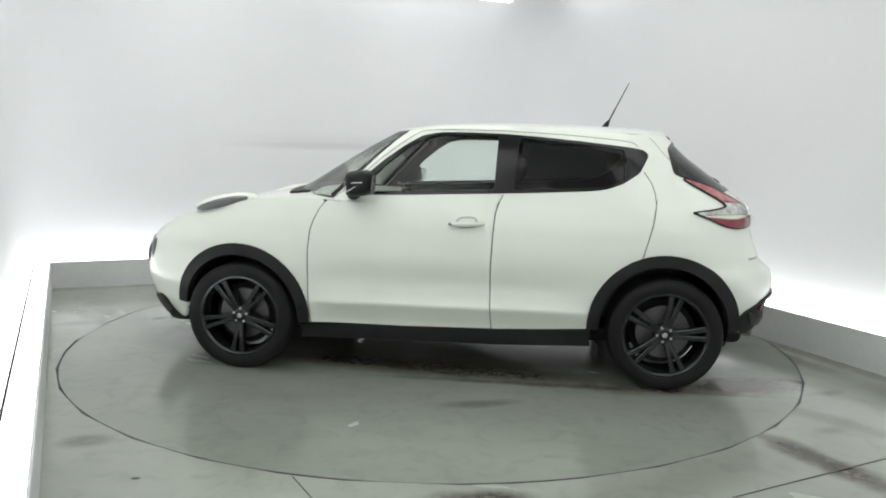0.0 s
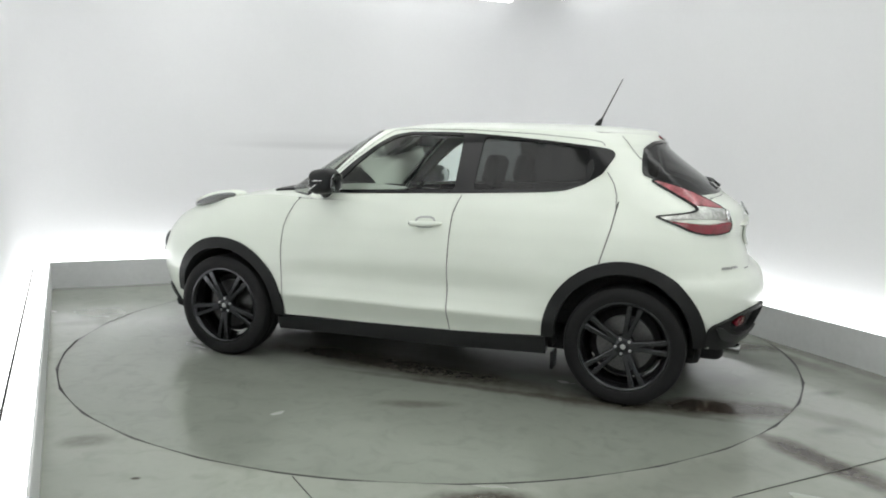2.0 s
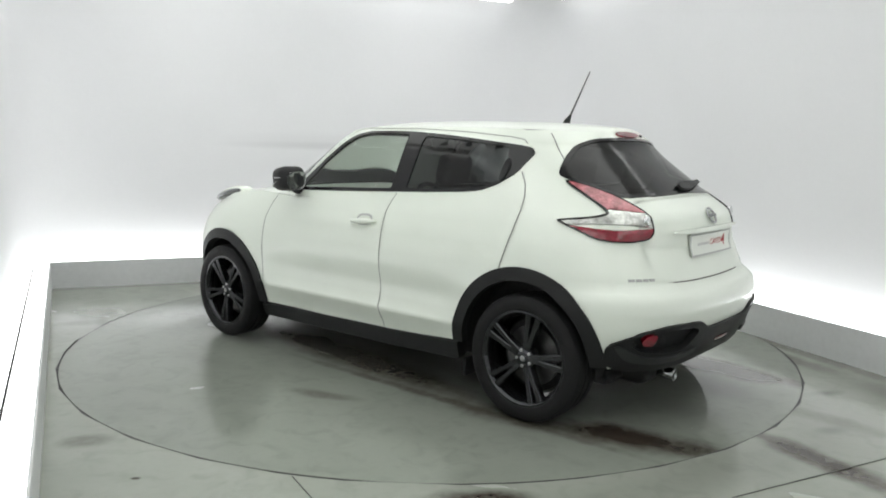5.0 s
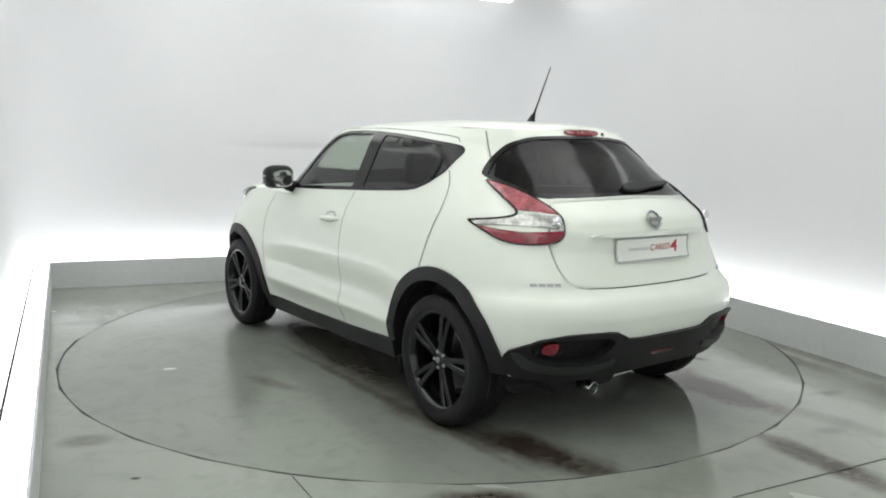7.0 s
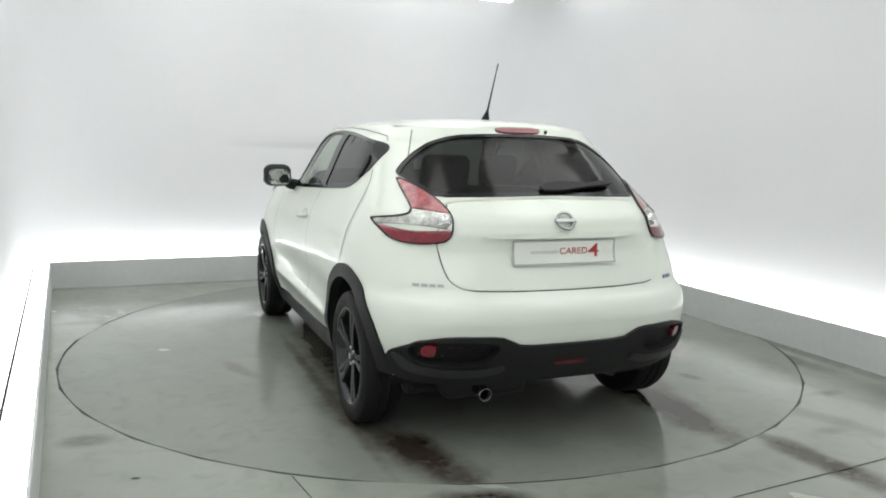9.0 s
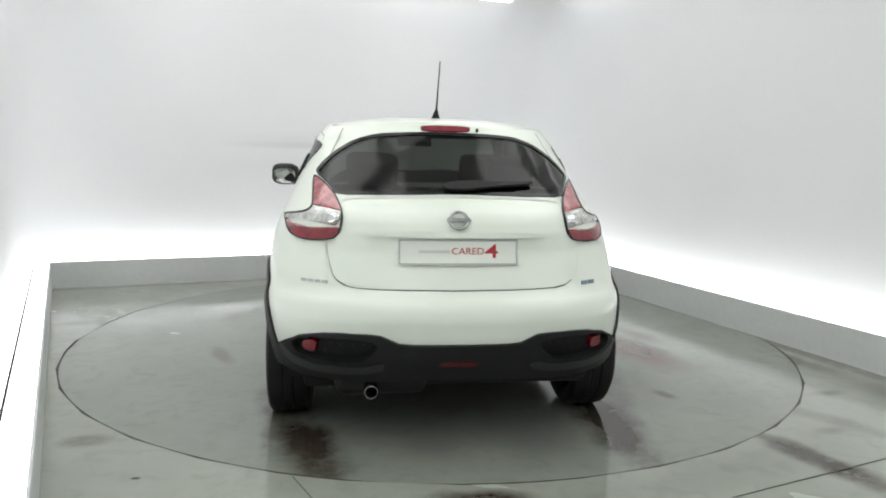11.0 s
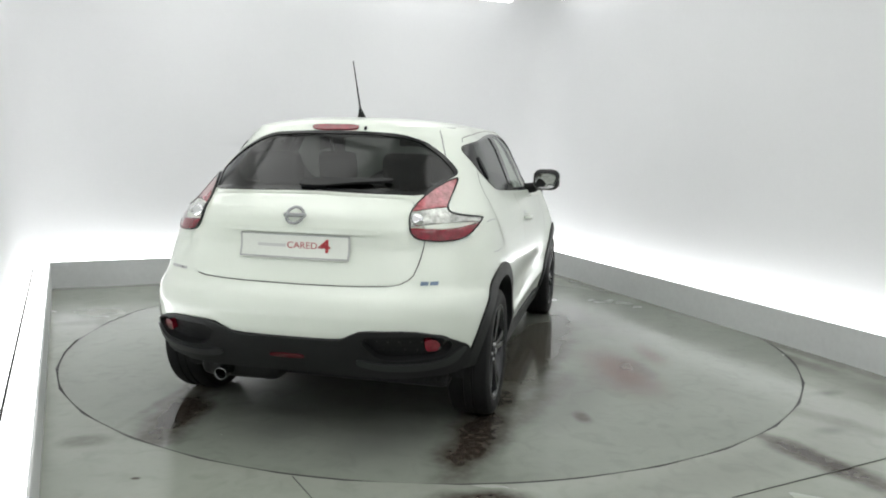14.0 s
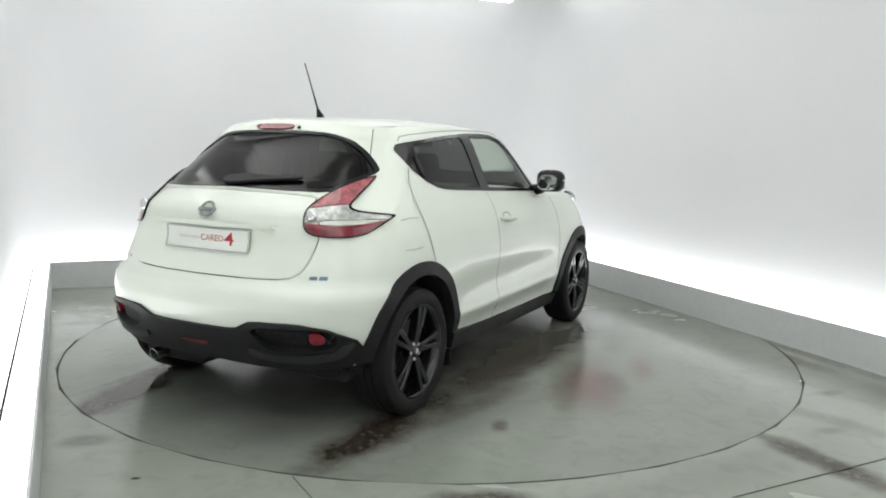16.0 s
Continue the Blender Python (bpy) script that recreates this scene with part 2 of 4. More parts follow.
def lathe(profile, n=48, axis="y", closed=True):
    """Verts and faces of a profile (radius, along) turned round an axis."""
    vs, fs, k = [], [], len(profile)
    for i in range(n):
        a = 2 * math.pi * i / n
        for r, h in profile:
            vs.append((r * math.cos(a), h, r * math.sin(a)) if axis == "y" else (r * math.cos(a), r * math.sin(a), h))
    for i in range(n):
        for j in range(k if closed else k - 1):
            a, b2 = i * k + j, i * k + (j + 1) % k
            c2, d2 = ((i + 1) % n) * k + (j + 1) % k, ((i + 1) % n) * k + j
            fs.append((a, b2, c2, d2))
    return vs, fs


def within(pts, poly):
    pts, poly = np.asarray(pts, float), np.asarray(poly, float)
    x, y, ok = pts[:, 0], pts[:, 1], np.zeros(len(pts), bool)
    for (x1, y1), (x2, y2) in zip(poly, np.roll(poly, -1, 0)):
        if y1 != y2:
            ok ^= ((y1 > y) != (y2 > y)) & (x < (x2 - x1) * (y - y1) / (y2 - y1) + x1)
    return ok


def gap_to(pts, poly):
    pts, best = np.asarray(pts, float), None
    for a, b2 in zip(poly, np.roll(poly, -1, 0)):
        d = b2 - a
        t = np.clip(((pts - a) @ d) / max(d @ d, 1e-12), 0, 1)
        g = np.hypot(*(pts - a - t[:, None] * d).T)
        best = g if best is None else np.minimum(best, g)
    return best


def dense(poly, step):
    out = []
    poly = [np.array(q, float) for q in poly]
    for a, b2 in zip(poly, poly[1:] + poly[:1]):
        k = max(1, int(round(np.linalg.norm(b2 - a) / step)))
        out += [a + (b2 - a) * i / k for i in range(k)]
    return np.array(out)


def rounded(poly, rounds=2):
    """Corner-cut a closed polygon into a smooth outline."""
    q = np.array(poly, float)
    for _ in range(rounds):
        nx = np.roll(q, -1, 0)
        q = np.stack([0.8 * q + 0.2 * nx, 0.2 * q + 0.8 * nx], 1).reshape(-1, 2)
    return q


def grown(poly, d):
    """The outline moved outwards by d."""
    q = np.array(poly, float)
    a = q - np.roll(q, 1, 0)
    b2 = np.roll(q, -1, 0) - q
    t = a / np.maximum(np.linalg.norm(a, axis=1), 1e-9)[:, None] + b2 / np.maximum(np.linalg.norm(b2, axis=1), 1e-9)[:, None]
    t /= np.maximum(np.linalg.norm(t, axis=1), 1e-9)[:, None]
    area = np.sum(q[:, 0] * np.roll(q[:, 1], -1) - q[:, 1] * np.roll(q[:, 0], -1))
    n = np.stack([t[:, 1], -t[:, 0]], 1) * (1 if area > 0 else -1)
    return q + n * d


def fill(outline, holes=(), step=0.035):
    """Triangles that fill an outline with holes, with a grid of inner points."""
    from mathutils.geometry import delaunay_2d_cdt
    loops = [np.asarray(outline, float)] + [np.asarray(h, float) for h in holes]
    lo, hi = loops[0].min(0), loops[0].max(0)
    gx, gy = np.meshgrid(np.arange(lo[0] + step / 2, hi[0], step), np.arange(lo[1] + step / 2, hi[1], step * 0.9))
    gx[1::2] += step / 2
    g = np.stack([gx.ravel(), gy.ravel()], 1)
    keep = within(g, loops[0])
    for h in loops[1:]:
        keep &= ~within(g, h)
    for h in loops:
        keep &= gap_to(g, h) > step * 0.45
    pts, edges = [], []
    for h in loops:
        k = len(pts)
        pts += [Vector(q) for q in h]
        edges += [(k + i, k + (i + 1) % len(h)) for i in range(len(h))]
    pts += [Vector(q) for q in g[keep]]
    vs, _, fs, _, _, _ = delaunay_2d_cdt(pts, edges, [], 0, 1e-6)
    vs = np.array([tuple(v) for v in vs])
    fs = np.array([f for f in fs])
    mid = vs[fs].mean(1)
    ok = within(mid, loops[0])
    for h in loops[1:]:
        ok &= ~within(mid, h)
    return vs, fs[ok]


def normals_of(chart, p):
    e = 1e-3
    a = chart(p[:, 0] + e, p[:, 1]) - chart(p[:, 0] - e, p[:, 1])
    b2 = chart(p[:, 0], p[:, 1] + e) - chart(p[:, 0], p[:, 1] - e)
    n = np.cross(a, b2)
    return n / np.maximum(np.linalg.norm(n, axis=1), 1e-9)[:, None]


def skin(chart, outline, holes=(), lift=0.0, depth=0.0, step=0.035, flip=False):
    """A sheet laid on a chart's surface, lifted by lift, its rims turned in by depth; returns verts, faces."""
    p, f = fill(outline, holes, step)
    n = normals_of(chart, p) * (-1 if flip else 1)
    v = chart(p[:, 0], p[:, 1]) + n * lift
    f = f[:, ::-1] if flip else f
    vs, fs = [tuple(q) for q in v], [tuple(int(i) for i in t) for t in f]
    if depth:
        seen = {}
        for t in fs:
            for a, b2 in zip(t, t[1:] + t[:1]):
                seen[(a, b2)] = 1
        rim = [(a, b2) for a, b2 in seen if (b2, a) not in seen]
        low = {}
        for a, b2 in rim:
            for i in (a, b2):
                if i not in low:
                    low[i] = len(vs)
                    vs.append(tuple(v[i] - n[i] * depth))
        for a, b2 in rim:
            fs.append((b2, a, low[a], low[b2]))
    return vs, fs


def crisp(ob, angle=35):
    me = ob.data
    bm = bmesh.new()
    bm.from_mesh(me)
    for e in bm.edges:
        e.smooth = not (len(e.link_faces) == 2 and e.calc_face_angle(0) > radians(angle))
    bm.to_mesh(me)
    bm.free()
    return ob


# ---- the booth: floor, kerb, cove light, walls, ceiling ----
LEFT_BACK, RIGHT_BACK = Vector((-3.548, 1.44)), Vector((1.157, 3.407))
LEFT_FRONT, RIGHT_FRONT = Vector((0.909, -7.50)), Vector((5.541, -7.50))
CORNERS = [LEFT_BACK, LEFT_FRONT, RIGHT_FRONT, RIGHT_BACK]


def room_loop(out, radius, n=8):
    """The room's outline moved out by so much, with rounded corners."""
    q = grown([tuple(c) for c in CORNERS], 0)
    lines = []
    k = len(q)
    for i in range(k):
        a, b2 = Vector(q[i]), Vector(q[(i + 1) % k])
        d = (b2 - a).normalized()
        nrm = Vector((d.y, -d.x))
        mid = sum((Vector(c) for c in q), Vector((0, 0))) / k
        if nrm.dot(a - mid) < 0:
            nrm = -nrm
        lines.append((a + nrm * out, d))
    pts = []
    for i in range(k):
        (p1, d1), (p2, d2) = lines[i - 1], lines[i]
        cr = d1.x * d2.y - d1.y * d2.x
        t = ((p2 - p1).x * d2.y - (p2 - p1).y * d2.x) / cr
        c = p1 + d1 * t
        if radius <= 0:
            pts.append(c)
            continue
        half_turn = d1.angle(d2) / 2
        back = radius * math.tan(half_turn)
        a, b2 = c - d1 * back, c + d2 * back
        for j in range(n + 1):
            u = j / n
            pts.append((1 - u) ** 2 * a + 2 * u * (1 - u) * c + u * u * b2)
    return pts


def ribbon(name, profile, radius, mat, label, n=8, closed=False, smooth=True):
    """A profile of (out, z) drawn round the room."""
    loops = [room_loop(o, max(radius + o, 0.02) if radius else 0, n) for o, z in profile]
    k, vs, fs = len(loops[0]), [], []
    for lp, (o, z) in zip(loops, profile):
        vs += [(q.x, q.y, z) for q in lp]
    rows = len(profile)
    for r in range(rows if closed else rows - 1):
        for i in range(k):
            a, b2 = r * k + i, r * k + (i + 1) % k
            s = (r + 1) % rows
            fs.append((a, b2, s * k + (i + 1) % k, s * k + i))
    ob = link(name, vs, fs, mat, None, label, smooth)
    return tagged(crisp(ob), label, kind="structure")


def booth():
    # floor with a round well for the turntable
    ring = [Vector((math.cos(2 * math.pi * i / 360), math.sin(2 * math.pi * i / 360))) for i in range(360)]
    from mathutils.geometry import delaunay_2d_cdt
    outer = [q for q in room_loop(0.24, 0)]
    pts = [Vector(q) for q in outer] + [q * (TABLE_R + 0.008) for q in ring]
    k = len(outer)
    edges = [(i, (i + 1) % k) for i in range(k)] + [(k + i, k + (i + 1) % 360) for i in range(360)]
    vs, _, fs, _, _, _ = delaunay_2d_cdt(pts, edges, [], 0, 1e-6)
    vs = [tuple(v) for v in vs]
    fs = [f for f in fs if Vector(np.mean([vs[i] for i in f], 0)).length > TABLE_R * 0.9995]
    v3, f3 = [(x, y, 0.0) for x, y in vs], [tuple(f) for f in fs]
    top = len(v3)
    v3 += [(q.x * (TABLE_R + 0.008), q.y * (TABLE_R + 0.008), z) for z in (0.0, -0.06) for q in ring]
    f3 += [(top + i, top + (i + 1) % 360, top + 360 + (i + 1) % 360, top + 360 + i) for i in range(360)]
    tagged(link("floor", v3, f3, FLOOR, None, "grey-green painted concrete floor, stained and damp", False), kind="structure")
    bm = bmesh.new()
    bmesh.ops.create_circle(bm, cap_ends=True, segments=96, radius=TABLE_R + 0.02, matrix=Matrix.Translation((0, 0, -0.06)))
    tagged(part("turntable_pit", bm, PIT, None, "dark shallow pit under the turntable"), kind="structure")
    # low kerb, the light slot behind it, walls with a soft turn into the ceiling
    ribbon("kerb", [(0.0, 0.0), (0.0, 0.243), (0.004, 0.25), (0.014, 0.25), (0.014, 0.243), (0.1275, 0.243), (0.137, 0.243), (0.137, 0.0)], 0, KERB, "low grey-white painted kerb round the booth", smooth=False)
    for a, b2 in ((0.0145, 0.127), (0.1405, 0.236)):
        ribbon("light_cove", [(a, 0.2435), (a, 0.2495), (b2, 0.2495), (b2, 0.2435)], 0, COVE, "bright white light strip glowing on top of the kerb", smooth=False)
    ribbon("cove_joint", [(0.1275, 0.243), (0.1275, 0.2508), (0.1400, 0.2508), (0.1400, 0.243)], 0, PIT, "dark joint between the light strips", smooth=False)
    prof = [(0.24, -0.02), (0.24, 0.4), (0.24, 0.9), (0.24, 1.5), (0.24, 2.1), (0.24, 2.88)]
    prof += [(0.24 - 0.2 * (1 - math.cos(a)), 2.88 + 0.2 * math.sin(a)) for a in np.linspace(0.2, math.pi / 2, 7)]
    inner = list(prof)
    prof = inner + [(0.04, 3.18), (0.36, 3.18), (0.36, -0.02)]
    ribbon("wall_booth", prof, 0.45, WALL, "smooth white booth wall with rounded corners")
    loop = room_loop(0.04, 0.49, 8)
    n = len(loop)
    vs = [(q.x, q.y, 3.082) for q in loop] + [(q.x, q.y, 3.17) for q in loop]
    fs = [tuple(range(n)), tuple(range(2 * n - 1, n - 1, -1))] + [(i, (i + 1) % n, n + (i + 1) % n, n + i) for i in range(n)]
    tagged(link("ceiling", vs, fs, CEIL, None, "white booth ceiling", False), kind="structure")
    # unseen light panels added, let into the ceiling in rows along the booth
    u = (RIGHT_FRONT - RIGHT_BACK).normalized()
    across = (RIGHT_BACK - LEFT_BACK).normalized()
    first = None
    for i in range(5):
        for j in range(2):
            c = LEFT_BACK + across * (1.25 + 2.35 * j) + u * (1.1 + 1.75 * i)
            m = pose(c.x, c.y, 3.081, 0, 0, math.degrees(math.atan2(across.y, across.x)))
            if first is None:
                first = tagged(new("ceiling_fill"), "flat white ceiling light panel, lit, added out of view", "ceiling light", "ceiling light panels")
                first.matrix_basis = m
                bm = box(bmesh.new(), (-0.78, -0.78, -0.022), (0.78, 0.78, 0.0))
                part("frame", bm, CEIL, first, "white panel frame")
                bm = box(bmesh.new(), (-0.74, -0.74, -0.030), (0.74, 0.74, -0.0225))
                part("diffuser", bm, PANEL_GLOW, first, "glowing diffuser")
            else:
                copy_thing(first, m)
    # light battens under the ceiling along the walls, stopping short of the corners
    for a, b2 in zip(CORNERS, CORNERS[1:] + CORNERS[:1]):
        d = (b2 - a).normalized()
        out = Vector((d.y, -d.x))
        if out.dot(a) < 0 and out.dot(b2) < 0:
            out = -out
        run = (b2 - a).length
        c = a + d * run / 2 + out * 0.06
        ob = tagged(new("light_batten"), "long white light batten under the ceiling, lit", "light batten", "light battens along the walls")
        ob.matrix_basis = pose(c.x, c.y, 3.082, 0, 0, math.degrees(math.atan2(d.y, d.x)))
        hl = run / 2 - 0.34
        part("housing", box(bmesh.new(), (-hl, -0.05, -0.026), (hl, 0.05, -0.001), 0.004), CEIL, ob, "white metal housing")
        part("diffuser", box(bmesh.new(), (-hl + 0.01, -0.042, -0.052), (hl - 0.01, 0.042, -0.0265), 0.01), BATTEN, ob, "glowing diffuser")
    # joints cut in the floor
    for a, b2, w in (((1.215, -2.563), (2.09, -2.144), 0.004), ((-0.573, -2.435), (-0.43, -2.68), 0.003)):
        a, b2 = Vector(a), Vector(b2)
        d = (b2 - a).normalized()
        s = Vector((-d.y, d.x)) * w / 2
        bm = bmesh.new()
        q = [bm.verts.new((*(p + t), z)) for z in (0.0005, 0.004) for p, t in ((a, -s), (b2, -s), (b2, s), (a, s))]
        for f in ((0, 1, 2, 3), (4, 7, 6, 5), (0, 4, 5, 1), (1, 5, 6, 2), (2, 6, 7, 3), (3, 7, 4, 0)):
            bm.faces.new([q[i] for i in f])
        tagged(part("floor_joint", bm, JOINT, None, "dark filled joint in the concrete floor"), kind="structure")


def turntable():
    top = [(0.0001, 0.0), (TABLE_R - 0.0095, 0.0), (TABLE_R - 0.008, -0.002), (TABLE_R - 0.008, -0.05), (0.0001, -0.05)]
    vs, fs = lathe(top, 360, "z")
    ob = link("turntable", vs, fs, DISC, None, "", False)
    vs, fs = lathe([(TABLE_R - 0.008, -0.0015), (TABLE_R + 0.0065, -0.0015), (TABLE_R + 0.0065, -0.04), (TABLE_R - 0.008, -0.04)], 360, "z")
    link("edge_seal", vs, fs, PIT, ob, "black rubber edge seal", False)
    return tagged(ob, "round grey-green painted turntable, wet and stained", "turntable")


booth()
TABLE = turntable()

# ---- the car's body surface: half width at (x, z); x forward, y to the car's left, z up ----
def table(xs, ys, blur=0.03):
    xs, ys = np.array(xs, float), np.array(ys, float)

    def at(v):
        v = np.asarray(v, float)
        return sum(np.interp(v + k * blur, xs, ys) for k in (-1.0, -0.5, 0.0, 0.5, 1.0)) / 5
    return at


WIDE = table([0.15, 0.25, 0.35, 0.5, 0.65, 0.8, 0.92, 1.02, 1.1, 1.2, 1.3, 1.4, 1.45, 1.52],
             [0.80, 0.835, 0.866, 0.880, 0.884, 0.878, 0.862, 0.832, 0.796, 0.753, 0.712, 0.668, 0.632, 0.565], 0.025)
REAR = table([0.2, 0.33, 0.42, 0.52, 0.62, 0.69, 0.73, 0.9, 0.99, 1.06, 1.12, 1.4, 1.42, 1.48, 1.55],
             [-1.77, -1.87, -1.925, -1.965, -1.98, -1.965, -1.90, -1.845, -1.85, -1.835, -1.75, -1.385, -1.385, -1.32, -1.25], 0.012)
REAR_AXIS = table([0.9, 1.2], [-1.1, -0.8], 0.05)
REAR_POWER = table([0.5, 0.75, 0.9, 1.2, 1.45], [3.3, 3.2, 2.9, 2.8, 2.4], 0.05)
NOSE = table([0.15, 0.3, 0.5, 0.65, 0.78, 0.88, 1.0], [1.97, 2.11, 2.19, 2.18, 2.11, 2.0, 1.78], 0.03)
SCREEN = table([1.0, 1.1, 1.3, 1.42, 1.5, 1.56], [1.22, 1.06, 0.74, 0.53, 0.37, 0.26], 0.02)
BELT = table([-1.8, -1.2, -0.8, -0.3, 0.2, 0.6, 0.95, 1.2, 1.5, 1.75, 2.0, 2.15],
             [1.12, 1.11, 1.095, 1.07, 1.048, 1.04, 1.06, 1.04, 0.98, 0.91, 0.80, 0.70], 0.06)
ROOF_EDGE = table([-1.45, -1.3, -1.0, -0.5, 0.0, 0.3, 0.45], [1.464, 1.472, 1.482, 1.493, 1.493, 1.476, 1.466], 0.08)
CROWN = table([-1.4, -1.28, -1.0, -0.3, 0.1, 0.4], [0.02, 0.036, 0.050, 0.052, 0.046, 0.024], 0.06)


def bell(v, s):
    return np.exp(-(v / s) ** 2)


def flank(x, z):
    x, z = np.asarray(x, float), np.asarray(z, float)
    doors = 1 / (1 + np.exp(-(0.80 - x) / 0.06)) / (1 + np.exp(-(x + 0.80) / 0.08))
    w = WIDE(z) + (0.060 * bell(x - 1.35, 0.5) + 0.004 * bell(x + 1.26, 0.4)) * bell(z - 0.6, 0.33)
    w = w + 0.016 / (1 + np.exp((x + 1.46) / 0.03)) / (1 + np.exp((z - 0.69) / 0.012))
    return w - 0.024 * doors * bell(z - 0.57, 0.10) + 0.017 * doors * bell(z - 0.435, 0.03) - 0.022 * doors * bell(z - 0.33, 0.06)


def half(x, z, top):
    """Half width at x, z; top: the cabin with its windscreen instead of the bonnet's nose."""
    x, z = np.asarray(x, float), np.asarray(z, float)
    rc, n = REAR_AXIS(z), REAR_POWER(z)
    r = np.clip((rc - x) / (rc - REAR(z)), 0, 1)
    fc, fe, m = (0.1, SCREEN(z), 3.2) if top else (1.0, NOSE(z), 2.6)
    f = np.clip((x - fc) / (fe - fc), 0, 1)
    return flank(x, z) * (1 - r ** n) ** (1 / n) * (1 - f ** m) ** (1 / m)


def rear_x(y, z):
    y, z = np.asarray(y, float), np.asarray(z, float)
    rc, n = REAR_AXIS(z), REAR_POWER(z)
    x = np.full(np.shape(y + z), -1.4)
    for _ in range(6):
        k = np.clip(np.abs(y) / flank(x, z), 0, 1)
        x = rc - (rc - REAR(z)) * (1 - k ** n) ** (1 / n)
    return x


def front_x(y, z, top):
    y, z = np.asarray(y, float), np.asarray(z, float)
    fc, fe, m = (0.1, SCREEN(z), 3.2) if top else (1.0, NOSE(z), 2.6)
    x = np.full(np.shape(y + z), 0.35 if top else 1.6)
    for _ in range(8):
        k = np.clip(np.abs(y) / flank(x, z), 0, 1)
        x = fc + (fe - fc) * (1 - k ** m) ** (1 / m)
    return x

# ---- the car ----
ARCH = {"rear": (-1.25, 0.360), "front": (1.285, 0.340)}
ARCH_HOLE, ARCH_OUT = 0.38, 0.434
SPLIT = table([0.9, 1.1], [0.86, 0.93], 0.03)


def side_chart(sign, top):
    def at(x, z):
        return np.stack([x, sign * half(x, z, top), z], 1)
    return at


def rear_chart(y, z):
    return np.stack([rear_x(y, z), y, z], 1)


def front_chart(top):
    def at(y, z):
        return np.stack([front_x(y, z, top), y, z], 1)
    return at


def roof_chart(x, y):
    e = ROOF_EDGE(x)
    r = np.clip(np.abs(y) / np.maximum(half(x, e, True), 1e-3), 0, 1)
    return np.stack([x, y, e + CROWN(x) * (1 - r ** 2.6)], 1)


def bonnet_chart(x, y):
    e = BELT(x)
    r = np.clip(np.abs(y) / np.maximum(half(x, e, False), 1e-3), 0, 1)
    return np.stack([x, y, e + 0.035 * np.clip((2.1 - x) / 0.6, 0, 1) * (1 - r ** 3)], 1)


def rear_split(z):
    """Where the flank hands over to the tail, at height z."""
    n, rc = REAR_POWER(z), REAR_AXIS(z)
    return rc - (rc - REAR(z)) * (1 - SPLIT(z) ** n) ** (1 / n)


def nose_split(z, top):
    fc, fe, m, k = (0.1, SCREEN(z), 3.2, 0.93) if top else (1.0, NOSE(z), 2.6, 0.8)
    return fc + (fe - fc) * (1 - k ** m) ** (1 / m)


def arc(c, r, a0, a1, n=28):
    return [(c[0] + r * math.cos(radians(a)), c[1] + r * math.sin(radians(a))) for a in np.linspace(a0, a1, n)]


def line(a, b2, n):
    return [(a[0] + (b2[0] - a[0]) * i / n, a[1] + (b2[1] - a[1]) * i / n) for i in range(n)]


def mirrored(pts):
    """A half outline with y > 0, top to bottom, closed by its mirror image."""
    return list(pts) + [(-y, z) for y, z in reversed(pts) if abs(y) > 1e-6]


WINDOWS = [(0.66, 1.078), (0.57, 1.166), (0.43, 1.290), (0.30, 1.386), (0.2, 1.444), (0.09, 1.465), (-0.1, 1.467), (-0.3, 1.462), (-0.55, 1.445), (-0.8, 1.422),
           (-1.04, 1.396), (-1.12, 1.382), (-1.148, 1.352), (-1.092, 1.250), (-1.0, 1.188), (-0.9, 1.152), (-0.8, 1.140), (-0.55, 1.126), (-0.3, 1.114), (0.2, 1.094)]
FRONT_PANE = [(0.565, 1.101), (0.41, 1.266), (0.28, 1.371), (0.18, 1.430), (0.08, 1.450), (-0.10, 1.451), (-0.262, 1.446), (-0.25, 1.132)]
REAR_PANE = [(-0.39, 1.438), (-0.62, 1.422), (-0.80, 1.406), (-1.0, 1.382), (-1.03, 1.225), (-0.92, 1.173), (-0.8, 1.158), (-0.365, 1.136)]
REAR_GLASS = [(0.0, 1.446), (0.18, 1.444), (0.35, 1.434), (0.46, 1.402), (0.55, 1.346), (0.612, 1.290), (0.645, 1.250), (0.640, 1.230), (0.602, 1.202), (0.572, 1.174), (0.547, 1.142), (0.30, 1.150), (0.0, 1.158)]
HATCH = [(0.0, 1.146), (0.30, 1.139), (0.505, 1.128), (0.53, 1.09), (0.588, 1.0), (0.592, 0.94), (0.577, 0.85), (0.555, 0.785), (0.49, 0.750), (0.3, 0.743), (0.0, 0.740)]
BUMPER = [(0.0, 0.510), (0.26, 0.513), (0.31, 0.537), (0.36, 0.560), (0.58, 0.562), (0.69, 0.538), (0.75, 0.506), (0.80, 0.468), (0.79, 0.38), (0.735, 0.34), (0.5, 0.325), (0.28, 0.331), (0.0, 0.335)]
LAMP = [(0.652, 1.224), (0.615, 1.206), (0.580, 1.178), (0.543, 1.138), (0.518, 1.09), (0.512, 1.05), (0.523, 0.985), (0.555, 0.951), (0.640, 0.938), (0.712, 0.940), (0.757, 0.956),
        (0.785, 1.004), (0.792, 1.034), (0.768, 1.043), (0.70, 1.058), (0.668, 1.070), (0.655, 1.088), (0.653, 1.112), (0.655, 1.18)]


def clipped(poly, keep):
    """The part of an outline where keep(y, z) is positive."""
    out = []
    for a, b2 in zip(poly, np.roll(poly, -1, 0)):
        ka, kb = keep(*a), keep(*b2)
        if ka >= 0:
            out.append(a)
        if (ka >= 0) != (kb >= 0):
            out.append(a + (b2 - a) * ka / (ka - kb))
    return np.array(out)


